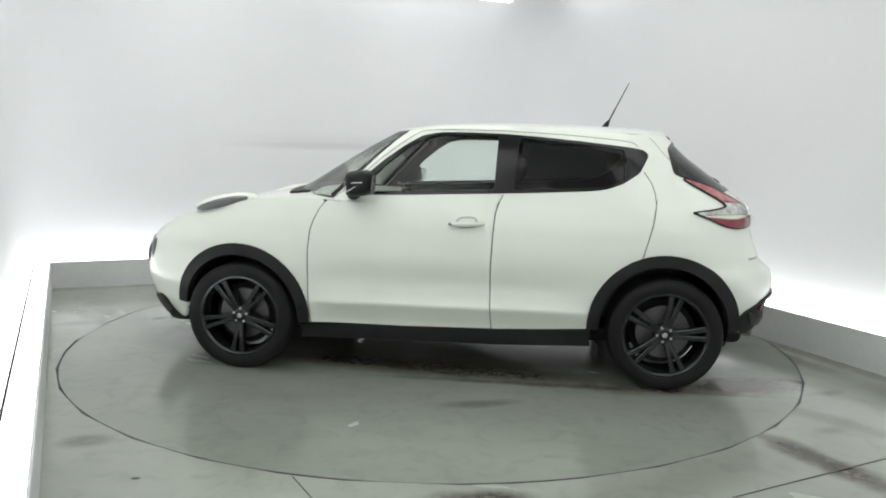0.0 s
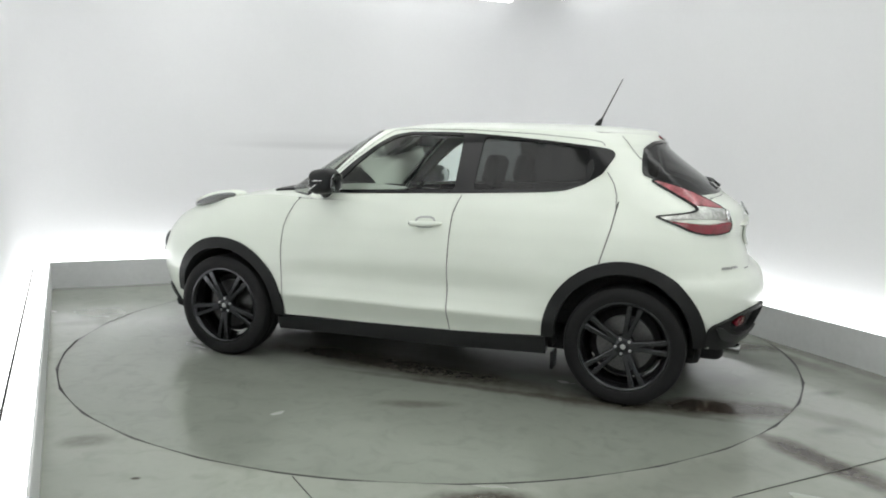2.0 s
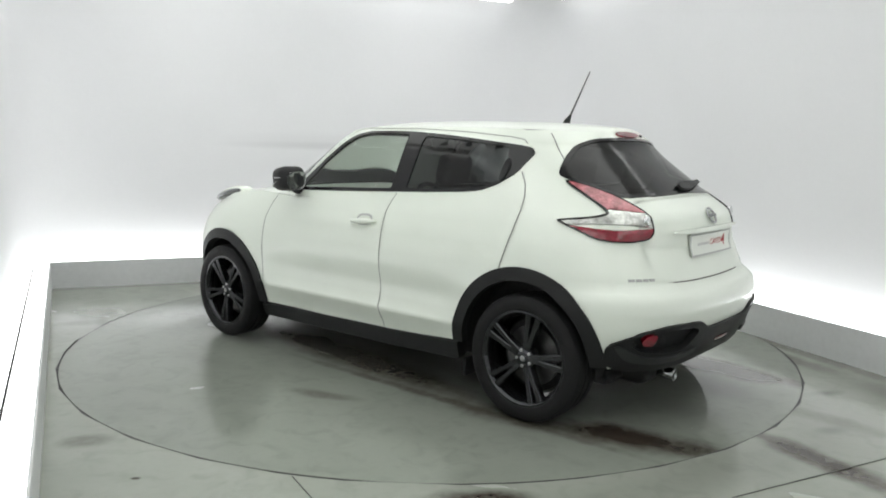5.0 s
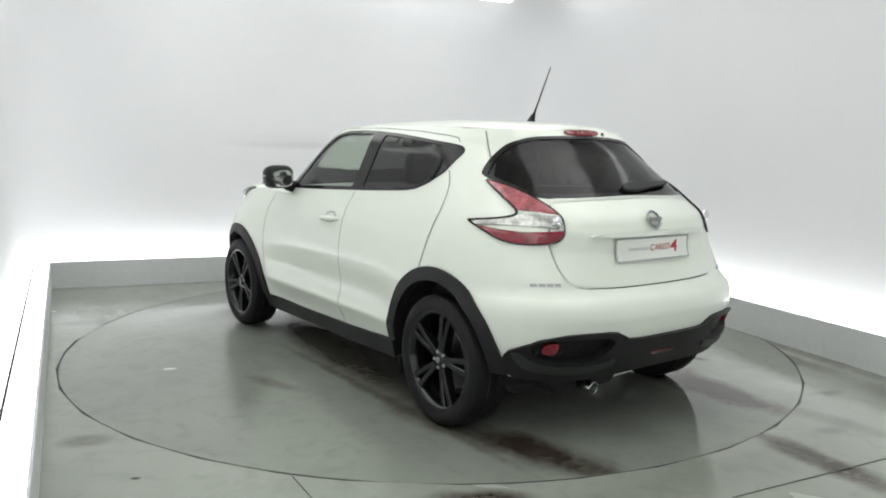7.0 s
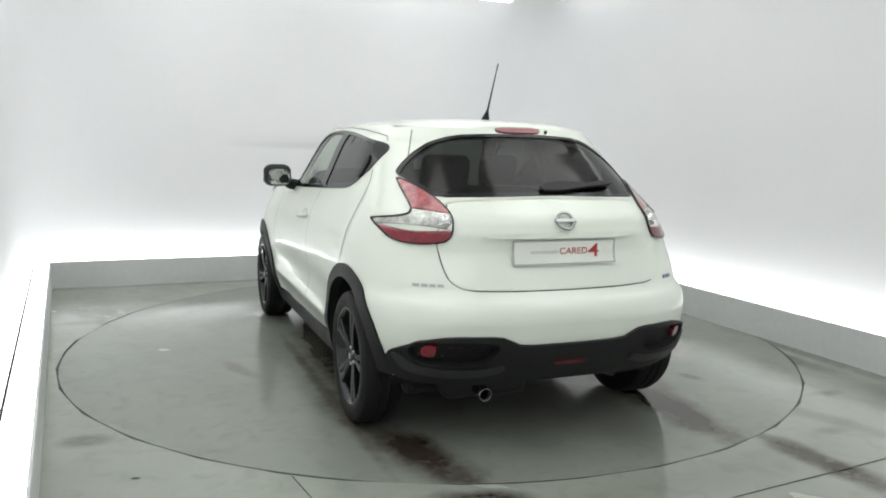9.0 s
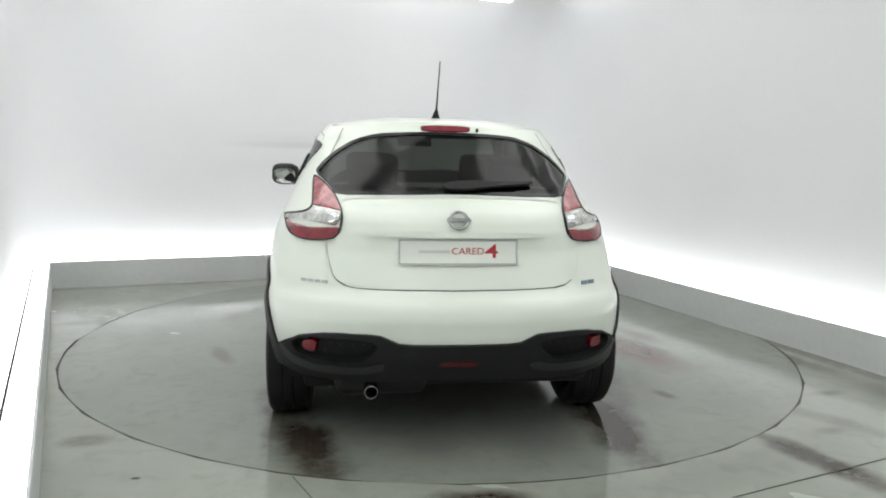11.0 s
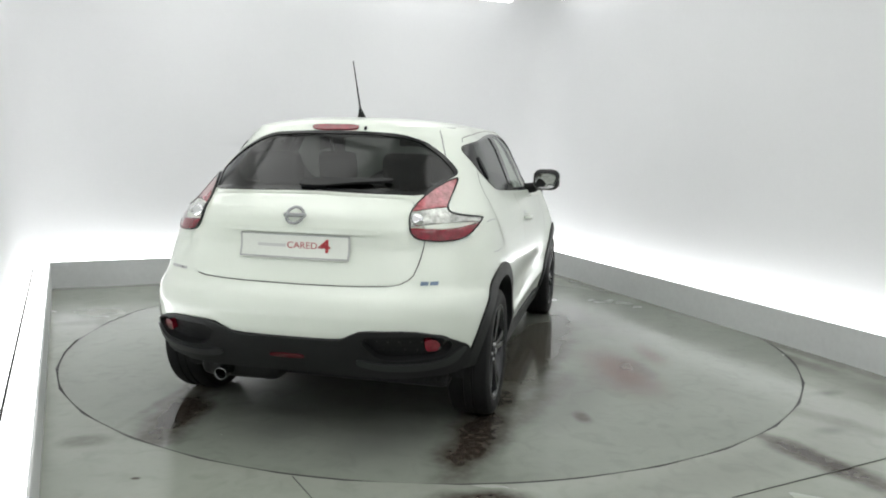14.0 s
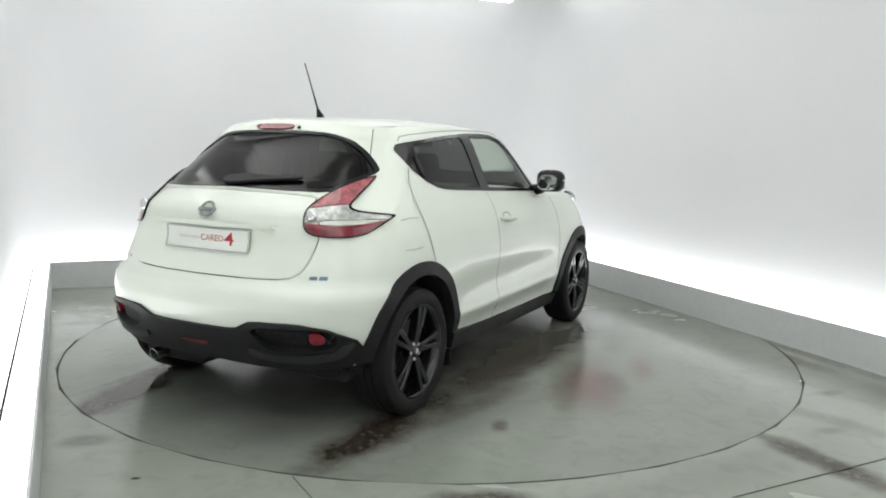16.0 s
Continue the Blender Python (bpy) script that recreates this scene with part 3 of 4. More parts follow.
def seam(name, chart, pts, width, mat, parent, flip=False, lift=0.0015):
    """A narrow shut line laid along points of a chart."""
    q = [np.array(p, float) for p in pts]
    lo, hi = [], []
    for i, p in enumerate(q):
        d = q[min(i + 1, len(q) - 1)] - q[max(i - 1, 0)]
        n = np.array([-d[1], d[0]]) / np.linalg.norm(d) * width / 2
        lo.append(p - n)
        hi.append(p + n)
    v, f = skin(chart, dense(lo + hi[::-1], 0.04), (), lift, 0, 1.0, flip)
    return link(name, v, f, mat, parent)


def sheet(name, chart, outline, holes, mat, parent, label="", lift=0.0, depth=0.0, step=0.035, flip=False, axes="x"):
    v, f = skin(chart, outline, holes, lift, depth, step, flip)
    ob = link(name, v, f, mat, parent, label)
    if mat is not PAINT or lift > 0:
        return crisp(ob)
    # panels of paint share the surface's own normals, so that the shut lines alone show
    k = np.array(v)
    uv = {"x": k[:, [0, 2]], "y": k[:, [1, 2]], "t": k[:, [0, 1]]}[axes]
    n = normals_of(chart, uv) * (-1 if flip else 1)
    ob.data.normals_split_custom_set_from_vertices([tuple(q) for q in n])
    return ob


def pane(name, chart, outline, mat, parent, label, flip, lift=-0.001, step=0.06):
    ob = sheet(name, chart, outline, (), mat, parent, label, lift, 0.0, step, flip)
    ob.visible_shadow = False
    return ob


def tube(bm, pts, radius, n=8):
    rings = []
    pts = [Vector(p) for p in pts]
    for i, p in enumerate(pts):
        d = (pts[min(i + 1, len(pts) - 1)] - pts[max(i - 1, 0)]).normalized()
        a = d.orthogonal().normalized()
        b2 = d.cross(a)
        r = radius[i] if isinstance(radius, (list, tuple)) else radius
        rings.append([bm.verts.new(p + (a * math.cos(2 * math.pi * k / n) + b2 * math.sin(2 * math.pi * k / n)) * r) for k in range(n)])
    for u, v in zip(rings, rings[1:]):
        for k in range(n):
            bm.faces.new((u[k], u[(k + 1) % n], v[(k + 1) % n], v[k]))
    bm.faces.new(rings[0])
    bm.faces.new(rings[-1][::-1])
    return bm


def flank_parts(car, s):
    """One side of the car: wing, doors, quarter, windows, arch trims, sill. s: +1 the car's left, -1 its right."""
    low, high, flip = side_chart(s, False), side_chart(s, True), s > 0
    fa, ra = ARCH["front"], ARCH["rear"]
    g = 0.004
    # front wing
    zt = 0.86
    for _ in range(12):
        zt = float(BELT(nose_split(zt, False)))
    nose_edge = [(float(nose_split(z, False)), z) for z in np.linspace(0.26, zt, 22)]
    top = [(x, float(BELT(x))) for x in np.linspace(nose_edge[-1][0], 0.775, 32)][1:]
    rear_edge = [(0.762, 1.035), (0.79, 0.998), (0.822, 0.93), (0.841, 0.87), (0.851, 0.745), (0.849, 0.48), (0.845, 0.30)]
    wing = line((fa[0] + 0.43, 0.26), nose_edge[0], 4) + nose_edge + top + [(x + g, z) for x, z in rear_edge] + arc(fa, ARCH_HOLE, 182, 2)
    sheet("front_wing", low, np.array(wing), (), PAINT, car, "", 0, 0.02, 0.035, flip)
    # doors
    door = [(x - g, z) for x, z in rear_edge[::-1]] + [(x, float(BELT(x)) - 0.002) for x in np.linspace(0.745, -0.276, 30)]
    door += [(-0.264 + g, 1.0), (-0.255 + g, 0.88), (-0.246 + g, 0.65), (-0.250 + g, 0.45), (-0.260 + g, 0.30)]
    fd = sheet("front_door", low, dense(door, 0.05), (), PAINT, car, "white front door", 0, 0.02, 0.03, flip)
    back = [(-1.183, 1.06), (-1.165, 0.955), (-1.122, 0.80), (-1.104, 0.73)]
    door = [(-0.260 - g, 0.30), (-0.250 - g, 0.45), (-0.246 - g, 0.65), (-0.255 - g, 0.88), (-0.264 - g, 1.0)]
    door += [(x, float(BELT(x)) - 0.002) for x in np.linspace(-0.29, -1.188, 30)] + [(x + g, z) for x, z in back] + arc(ra, ARCH_HOLE, 66, -2, 14)
    sheet("rear_door", low, dense(door, 0.05), (), PAINT, car, "white rear door", 0, 0.02, 0.03, flip)
    # rear quarter
    tail = [(float(rear_split(z)), z) for z in np.linspace(float(BELT(-1.4)), 0.34, 26)]
    quarter = [(x - g, z) for x, z in back[::-1]] + [(x, float(BELT(x))) for x in np.linspace(-1.196, tail[0][0], 12)][:-1] + tail + arc(ra, ARCH_HOLE, 180, 68, 24)
    sheet("rear_quarter", low, np.array(quarter), (), PAINT, car, "", 0, 0.02, 0.03, flip)
    # grey strips over the shut lines, painting in the gaps' shade
    for pts in (rear_edge, [(-0.285, 1.06), (-0.264, 1.0), (-0.255, 0.88), (-0.246, 0.65), (-0.250, 0.45), (-0.260, 0.31)], back):
        seam("gap_shade", low, pts, 0.0055, SEAM_TONE, car, flip, 0.001)
    seam("gap_shade", high, [(-1.115, 1.258), (-1.158, 1.195), (-1.178, 1.135), (-1.183, 1.06)], 0.0055, SEAM_TONE, car, flip, 0.001)
    seam("gap_shade", high, [(0.762, 1.035), (0.67, 1.098), (0.585, 1.180), (0.445, 1.306), (0.315, 1.405), (0.24, 1.456)], 0.0045, SEAM_TONE, car, flip, 0.001)
    seam("gap_shade", high, [(-0.305, 1.105), (-0.285, 1.06)], 0.0055, SEAM_TONE, car, flip, 0.001)
    # cabin side with its window opening
    r_hi = [(float(rear_split(z)), z) for z in np.linspace(float(BELT(-1.4)), float(ROOF_EDGE(-1.2)), 20)]
    f_hi = [(float(nose_split(z, True)), z) for z in np.linspace(1.475, 1.06, 20)]
    rim = [(x, float(ROOF_EDGE(x))) for x in np.linspace(r_hi[-1][0], f_hi[0][0], 44)][1:]
    base = [(x, float(BELT(x))) for x in np.linspace(f_hi[-1][0], r_hi[0][0], 44)][1:-1]
    win = rounded(dense(WINDOWS, 0.07), 2)
    sheet("cabin_side", high, np.array(r_hi + rim + f_hi[1:] + base), (grown(win, -0.012),), PAINT, car, "", 0, 0.015, 0.03, flip)
    sheet("pillar_trim", high, np.array(r_hi + rim + f_hi[1:] + base), (grown(win, -0.012),), TRIM, car, "dark inner pillar trim", -0.022, 0, 0.05, flip)
    fp, rp = rounded(dense(FRONT_PANE, 0.06), 2), rounded(dense(REAR_PANE, 0.06), 2)
    sheet("window_surround", high, win, (fp, rp), GLOSSBLACK, car, "black window surround", 0.004, 0.012, 0.03, flip)
    pane("front_side_window", high, grown(fp, 0.004), CLEAR, car, "lightly tinted front side window", flip)
    pane("rear_side_window", high, grown(rp, 0.004), PRIVACY, car, "dark tinted rear side window", flip)
    sheet("rear_handle", high, rounded([(-1.0, 1.20), (-1.03, 1.22), (-1.045, 1.29), (-1.025, 1.33), (-1.005, 1.30)], 2), (), CLAD, car, "black hidden door handle", 0.012, 0.01, 0.02, flip)
    seam("roof_seam", high, [(0.24, 1.456), (0.20, 1.474), (0.1, 1.484), (-0.3, 1.482), (-0.7, 1.462), (-0.98, 1.438), (-1.06, 1.425), (-1.085, 1.402)], 0.004, SEAM_TONE, car, flip)
    if s < 0:
        for pts in ([(-1.215, 1.012), (-1.29, 1.016), (-1.36, 1.008)], [(-1.235, 0.868), (-1.31, 0.862), (-1.385, 0.866)]):
            seam("fuel_flap_seam", low, pts, 0.0045, GREY_INK, car, flip)
    # arch trims and sill
    for c, a0, a1 in ((fa, 6, 186), (ra, -2, 181)):
        ring = arc(c, ARCH_OUT, a0, a1, 44) + arc(c, ARCH_HOLE - 0.014, a1, a0, 44)
        sheet("wheel_arch_trim", low, np.array(ring), (), CLAD, car, "black plastic wheel arch trim", 0.013, 0.05, 0.03, flip)
    sill = dense([(0.90, 0.205), (0.90, 0.285), (0.4, 0.298), (-0.3, 0.312), (-0.84, 0.335), (-0.84, 0.240), (-0.3, 0.218)], 0.05)
    sheet("sill", low, sill, (), CLAD, car, "black plastic side sill", 0.012, 0.06, 0.03, flip)
    bm = box(bmesh.new(), (-0.885, s * 0.80 - 0.06, 0.15), (-0.865, s * 0.80 + 0.04, 0.25), 0.006)
    part("mud_flap", bm, RUBBER, car, "small black mud flap")
    # door handle: a grip over a flat grey ring, the dish's shade painted in
    y = float(half(-0.11, 0.935, False))
    bm = bmesh.new()
    grip = ((0.0, 0.002, 0.930, 0.008), (-0.02, 0.022, 0.931, 0.014), (-0.10, 0.032, 0.934, 0.017), (-0.17, 0.026, 0.937, 0.015), (-0.205, 0.002, 0.938, 0.008))
    tube(bm, [(x, s * (y + o), z) for x, o, z, _ in grip], [r for *_, r in grip], 10)
    part("door_handle", bm, PAINT, fd, "body-coloured pull handle", True)
    dish = rounded([(-0.04, 0.905), (-0.035, 0.955), (-0.065, 0.975), (-0.135, 0.978), (-0.165, 0.962), (-0.165, 0.912)], 2)
    sheet("dish_shade", low, dish, (grown(dish, -0.012),), GREY_INK, car, "flat grey ring painting in the handle dish's shade", 0.0015, 0.001, 0.02, flip)
    # door mirror
    bm = bmesh.new()
    box(bm, (-0.5, -0.5, -0.5), (0.5, 0.5, 0.5), 0.32, 5)
    m = Matrix.Translation((0.522, s * 0.925, 1.158)) @ pose(0, 0, 0, 0, 8, s * -8) @ Matrix.Diagonal((0.145, 0.19, 0.15, 1))
    bmesh.ops.transform(bm, matrix=m, verts=bm.verts)
    mirror = part("door_mirror", bm, CLAD, car, "black door mirror", True, 60)
    bm = bmesh.new()
    tube(bm, [(0.60, s * 0.765, 1.085), (0.575, s * 0.83, 1.098), (0.555, s * 0.875, 1.115)], [0.042, 0.038, 0.026], 12)
    part("mirror_stalk", bm, CLAD, mirror, "", True)
    v, f = skin(lambda a, c: np.stack([0.4445 - 0.08 * (a - s * 0.925) * s - 0.10 * (c - 1.15), a, c], 1), rounded([(s * 0.848, 1.093), (s * 1.000, 1.098), (s * 1.008, 1.205), (s * 0.853, 1.208)], 2), (), 0, 0.004, 0.03, False)
    link("mirror_glass", v, f, MIRROR, mirror, "mirror glass")
    bm = bmesh.new()
    tube(bm, [(0.49, s * 1.018, 1.165), (0.545, s * 1.020, 1.163), (0.60, s * 0.99, 1.161), (0.615, s * 0.92, 1.160), (0.605, s * 0.985, 1.125), (0.575, s * 1.012, 1.112), (0.50, s * 1.018, 1.160)], 0.005, 6)
    part("mirror_strip", bm, CHROME, mirror, "bright strip", True)


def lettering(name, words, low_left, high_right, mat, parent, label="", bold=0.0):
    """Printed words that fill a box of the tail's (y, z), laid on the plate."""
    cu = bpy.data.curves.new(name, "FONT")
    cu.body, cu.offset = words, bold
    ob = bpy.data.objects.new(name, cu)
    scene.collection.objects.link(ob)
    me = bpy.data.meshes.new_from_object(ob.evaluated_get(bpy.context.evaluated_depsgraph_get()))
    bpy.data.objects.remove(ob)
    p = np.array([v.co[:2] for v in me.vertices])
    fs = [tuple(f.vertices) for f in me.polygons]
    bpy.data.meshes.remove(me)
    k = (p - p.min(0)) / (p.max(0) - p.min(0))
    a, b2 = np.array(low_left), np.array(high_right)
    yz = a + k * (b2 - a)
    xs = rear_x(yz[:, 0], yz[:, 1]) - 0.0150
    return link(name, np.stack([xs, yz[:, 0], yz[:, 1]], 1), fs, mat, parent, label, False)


def recess(s):
    """Outline of the mesh recess at one end of the rear bumper."""
    return rounded([(s * 0.355, 0.505), (s * 0.385, 0.536), (s * 0.60, 0.541), (s * 0.70, 0.528), (s * 0.735, 0.50), (s * 0.722, 0.462), (s * 0.68, 0.436), (s * 0.57, 0.424), (s * 0.43, 0.424)], 2)


def tail_parts(car):
    top = [(float(SPLIT(z) * 0 + abs(half(rear_split(z), z, z > 1.1))), float(z)) for z in np.linspace(0.34, float(BELT(-1.4)), 26)]
    e = float(ROOF_EDGE(-1.2))
    up = [(float(half(rear_split(z), z, True)), float(z)) for z in np.linspace(float(BELT(-1.4)), e, 20)][1:]
    side = top + up
    crest = [(y, float(ROOF_EDGE(rear_x(np.array(y), e)))) for y in np.linspace(side[-1][0], 0, 12)][1:]
    outline = dense(mirrored([(y, z) for y, z in (side + crest)][::-1]), 0.08)
    hatch, panel = rounded(mirrored(HATCH), 1), rounded(mirrored(REAR_GLASS), 1)
    sheet("tail_panel", rear_chart, outline, (grown(hatch, 0.003), grown(panel, -0.012), grown(recess(1), 0.010), grown(recess(-1), 0.010)), PAINT, car, "", 0, 0.012, 0.03, True, "y")
    tail = sheet("tailgate", rear_chart, grown(hatch, -0.003), (), PAINT, car, "white tailgate", 0, 0.02, 0.03, True, "y")
    sheet("tailgate_trim", rear_chart, outline, (grown(panel, -0.012),), TRIM, car, "dark inner tailgate trim", -0.022, 0, 0.05, True)
    inner = grown(panel, -0.014)
    sheet("rear_window_border", rear_chart, panel, (inner,), GLOSSBLACK, car, "black rear window border", 0.004, 0.01, 0.03, True)
    pane("rear_window", rear_chart, grown(inner, 0.003), PRIVACY, car, "dark tinted rear window", True)
    for s in (1, -1):
        lp = rounded([(s * y, z) for y, z in LAMP], 2)
        hole = rounded(grown([(s * y, z) for y, z in LAMP], -0.006), 2)
        lamp = sheet("rear_light", rear_chart, lp, (hole,), GLOSSBLACK, car, "boomerang-shaped red and clear rear light", 0.011, 0.02, 0.012, True)
        core = rounded(grown([(s * y, z) for y, z in LAMP], -0.005), 2)
        cuts = (("upper_lens", GLARE_RED, "red lens with glare painted in pink", lambda y, z: z - 1.079 - 0.12 * (abs(y) - 0.56)),
                ("lower_lens", RED, "red lens", lambda y, z: 1.004 + 0.03 * (abs(y) - 0.6) - z))
        for nm, mt, lb, keep in cuts:
            sheet(nm, rear_chart, clipped(core, keep), (), mt, lamp, lb, 0.009, 0.006, 0.012, True)
        mid = clipped(clipped(core, lambda y, z: z - 1.008 - 0.03 * (abs(y) - 0.6)), lambda y, z: 1.076 + 0.12 * (abs(y) - 0.56) - z)
        sheet("clear_lens", rear_chart, mid, (), PALE_LENS, lamp, "clear silver lens", 0.008, 0.006, 0.012, True)
        bm = bmesh.new()
        c = Vector((float(rear_x(np.array(s * 0.545), np.array(1.042))) - 0.014, s * 0.553, 1.042))
        bmesh.ops.create_uvsphere(bm, u_segments=14, v_segments=8, radius=0.03, matrix=Matrix.Translation(c) @ Matrix.Diagonal((0.5, 1, 1, 1)))
        part("bulb_bowl", bm, CHROME, lamp, "round silver bulb bowl", True)
        seam("hatch_seam", rear_chart, [(s * 0.512, 1.460), (s * 0.53, 1.425), (s * 0.547, 1.381), (s * 0.582, 1.308)], 0.004, SEAM_TONE, car, True)
        # mesh recess in the bumper with its reflector, and the lip that runs under it
        rec = recess(s)
        sheet("bumper_recess", rear_chart, grown(rec, 0.012), (), MESH, car, "dark mesh recess in the bumper", -0.022, 0.0, 0.03, True)
        eye = rounded([(s * 0.632, 0.462), (s * 0.628, 0.508), (s * 0.640, 0.520), (s * 0.676, 0.518), (s * 0.692, 0.49), (s * 0.680, 0.464)], 2)
        sheet("reflector", rear_chart, eye, (), RED, car, "rounded red reflector", 0.006, 0.024, 0.02, True)
        lip = rounded([(s * 0.33, 0.432), (s * 0.43, 0.408), (s * 0.60, 0.409), (s * 0.70, 0.425), (s * 0.762, 0.475), (s * 0.785, 0.47), (s * 0.735, 0.398), (s * 0.61, 0.374), (s * 0.43, 0.374), (s * 0.33, 0.398)], 2)
        sheet("bumper_lip", rear_chart, lip, (), LIT_LIP, car, "dark lip under the bumper recess, colour lightened for caught light", 0.026, 0.02, 0.025, True)
        for k in range(5):
            zz = 0.528 - k * 0.022
            seam("recess_rib", rear_chart, [(s * y2, zz) for y2 in np.linspace(0.41, 0.60, 8)], 0.006, CLAD, car, True, -0.016)
    bm = rounded(mirrored(BUMPER), 1)
    sheet("rear_bumper_trim", rear_chart, bm, (recess(1), recess(-1)), CLAD, car, "black plastic lower rear bumper", 0.016, 0.09, 0.03, True)
    sheet("rear_fog_light", rear_chart, rounded([(0.085, 0.412), (0.085, 0.432), (-0.085, 0.432), (-0.085, 0.412)], 2), (), DARK_RED, car, "dark red fog light", 0.02, 0.006, 0.03, True)
    bl = rounded([(0.122, 1.449), (0.128, 1.476), (-0.128, 1.476), (-0.122, 1.449)], 2)
    sheet("brake_light", rear_chart, bl, (), RED, car, "red high brake light", 0.010, 0.02, 0.02, True)
    sheet("washer_nozzle", rear_chart, rounded([(-0.155, 1.452), (-0.155, 1.464), (-0.169, 1.464), (-0.169, 1.452)], 1), (), CLAD, car, "", 0.012, 0.01, 0.02, True)
    # wiper
    wp = [(0.05, 1.168), (0.035, 1.196), (-0.05, 1.205), (-0.20, 1.203), (-0.385, 1.207), (-0.392, 1.194), (-0.20, 1.182), (-0.05, 1.166)]
    sheet("rear_wiper", rear_chart, rounded(wp, 1), (), CLAD, car, "black rear wiper", 0.022, 0.014, 0.03, True)
    # pressed ridge over the plate, the plate and its marks, the round emblem
    rg = [(0.41, 0.977), (0.38, 0.990), (0.15, 0.995), (-0.15, 0.995), (-0.38, 0.990), (-0.41, 0.977), (-0.2, 0.974), (0.2, 0.974)]
    sheet("plate_ridge", rear_chart, rounded(rg, 1), (), PAINT, tail, "", 0.024, 0.022, 0.025, True)
    plate = sheet("plate_board", rear_chart, dense([(0.265, 0.852), (0.265, 0.962), (-0.265, 0.962), (-0.265, 0.852)], 0.05), (), PLATE, tail, "white plate with red marks", 0.012, 0.008, 0.04, True)

    def mark(nm, pts, mt, lift=0.0135):
        sheet(nm, rear_chart, dense(pts, 0.03), (), mt, plate, "", lift, 0.001, 0.05, True)
    mark("grey_bar", [(0.18, 0.902), (0.18, 0.918), (0.04, 0.918), (0.04, 0.902)], PALE_GREY_INK)
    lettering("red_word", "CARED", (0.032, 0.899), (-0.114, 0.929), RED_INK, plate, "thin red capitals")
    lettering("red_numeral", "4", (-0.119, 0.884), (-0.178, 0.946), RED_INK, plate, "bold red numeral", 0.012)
    for zz, h in ((0.852, 0.004), (0.962, 0.003)):
        mark("plate_rim", [(0.267, zz - h), (0.267, zz + h), (-0.267, zz + h), (-0.267, zz - h)], GREY_INK, 0.015)
    for yy in (0.265, -0.265):
        mark("plate_rim", [(yy - 0.004, 0.852), (yy - 0.004, 0.962), (yy + 0.004, 0.962), (yy + 0.004, 0.852)], GREY_INK, 0.015)
    ring_v, ring_f = [], []
    n, k = 40, 8
    for i in range(n):
        a = 2 * math.pi * i / n
        for j in range(k):
            b2 = 2 * math.pi * j / k
            ring_v.append((0.006 * math.sin(b2), (0.041 + 0.007 * math.cos(b2)) * math.cos(a), (0.041 + 0.007 * math.cos(b2)) * math.sin(a)))
    for i in range(n):
        for j in range(k):
            ring_f.append((i * k + j, i * k + (j + 1) % k, ((i + 1) % n) * k + (j + 1) % k, ((i + 1) % n) * k + j))
    m = Matrix.Translation((float(rear_x(np.array(0.0), np.array(1.05))) - 0.010, 0, 1.05)) @ pose(0, 0, 0, 0, 30, 0)
    em = link("emblem", [m @ Vector(v) for v in ring_v], ring_f, DARK_CHROME, tail, "round chrome emblem ring with a crossbar")
    bm = box(bmesh.new(), (-0.007, -0.054, -0.009), (0.004, 0.054, 0.009), 0.003)
    bmesh.ops.transform(bm, matrix=m, verts=bm.verts)
    part("crossbar", bm, DARK_CHROME, em)
    for y0, y1, zz, hh, mt in ((0.70, 0.575, 0.768, 0.006, GREY_INK), (-0.592, -0.672, 0.760, 0.008, BLUE_INK)):
        cells = 4 if mt is GREY_INK else 2
        w = (y1 - y0) / cells
        for k in range(cells):
            q = [(y0 + w * k, zz - hh), (y0 + w * k, zz + hh), (y0 + w * (k + 0.8), zz + hh), (y0 + w * (k + 0.8), zz - hh)]
            sheet("badge_bar", rear_chart, dense(q, 0.02), (), mt, car, "", 0.004, 0.004, 0.03, True)
    # tail pipe
    vs, fs = lathe([(0.027, -0.10), (0.032, -0.10), (0.032, 0.06), (0.030, 0.065), (0.027, 0.06), (0.026, -0.05)], 28, "z")
    m = Matrix.Translation((-1.80, 0.385, 0.275)) @ Vector((-1, 0, -0.12)).to_track_quat("Z", "Y").to_matrix().to_4x4()
    pipe = link("tail_pipe", [m @ Vector(v) for v in vs], fs, DARK_CHROME, car, "round chrome tail pipe")
    bm = bmesh.new()
    bmesh.ops.create_cone(bm, cap_ends=True, segments=24, radius1=0.0295, radius2=0.0295, depth=0.01, matrix=m @ Matrix.Translation((0, 0, -0.03)))
    part("pipe_bore", bm, PIT, pipe)
    bm = box(bmesh.new(), (-1.78, 0.12, 0.22), (-1.35, 0.55, 0.36), 0.05, 3)
    part("silencer", bm, CLAD, car, "dark exhaust silencer", True)


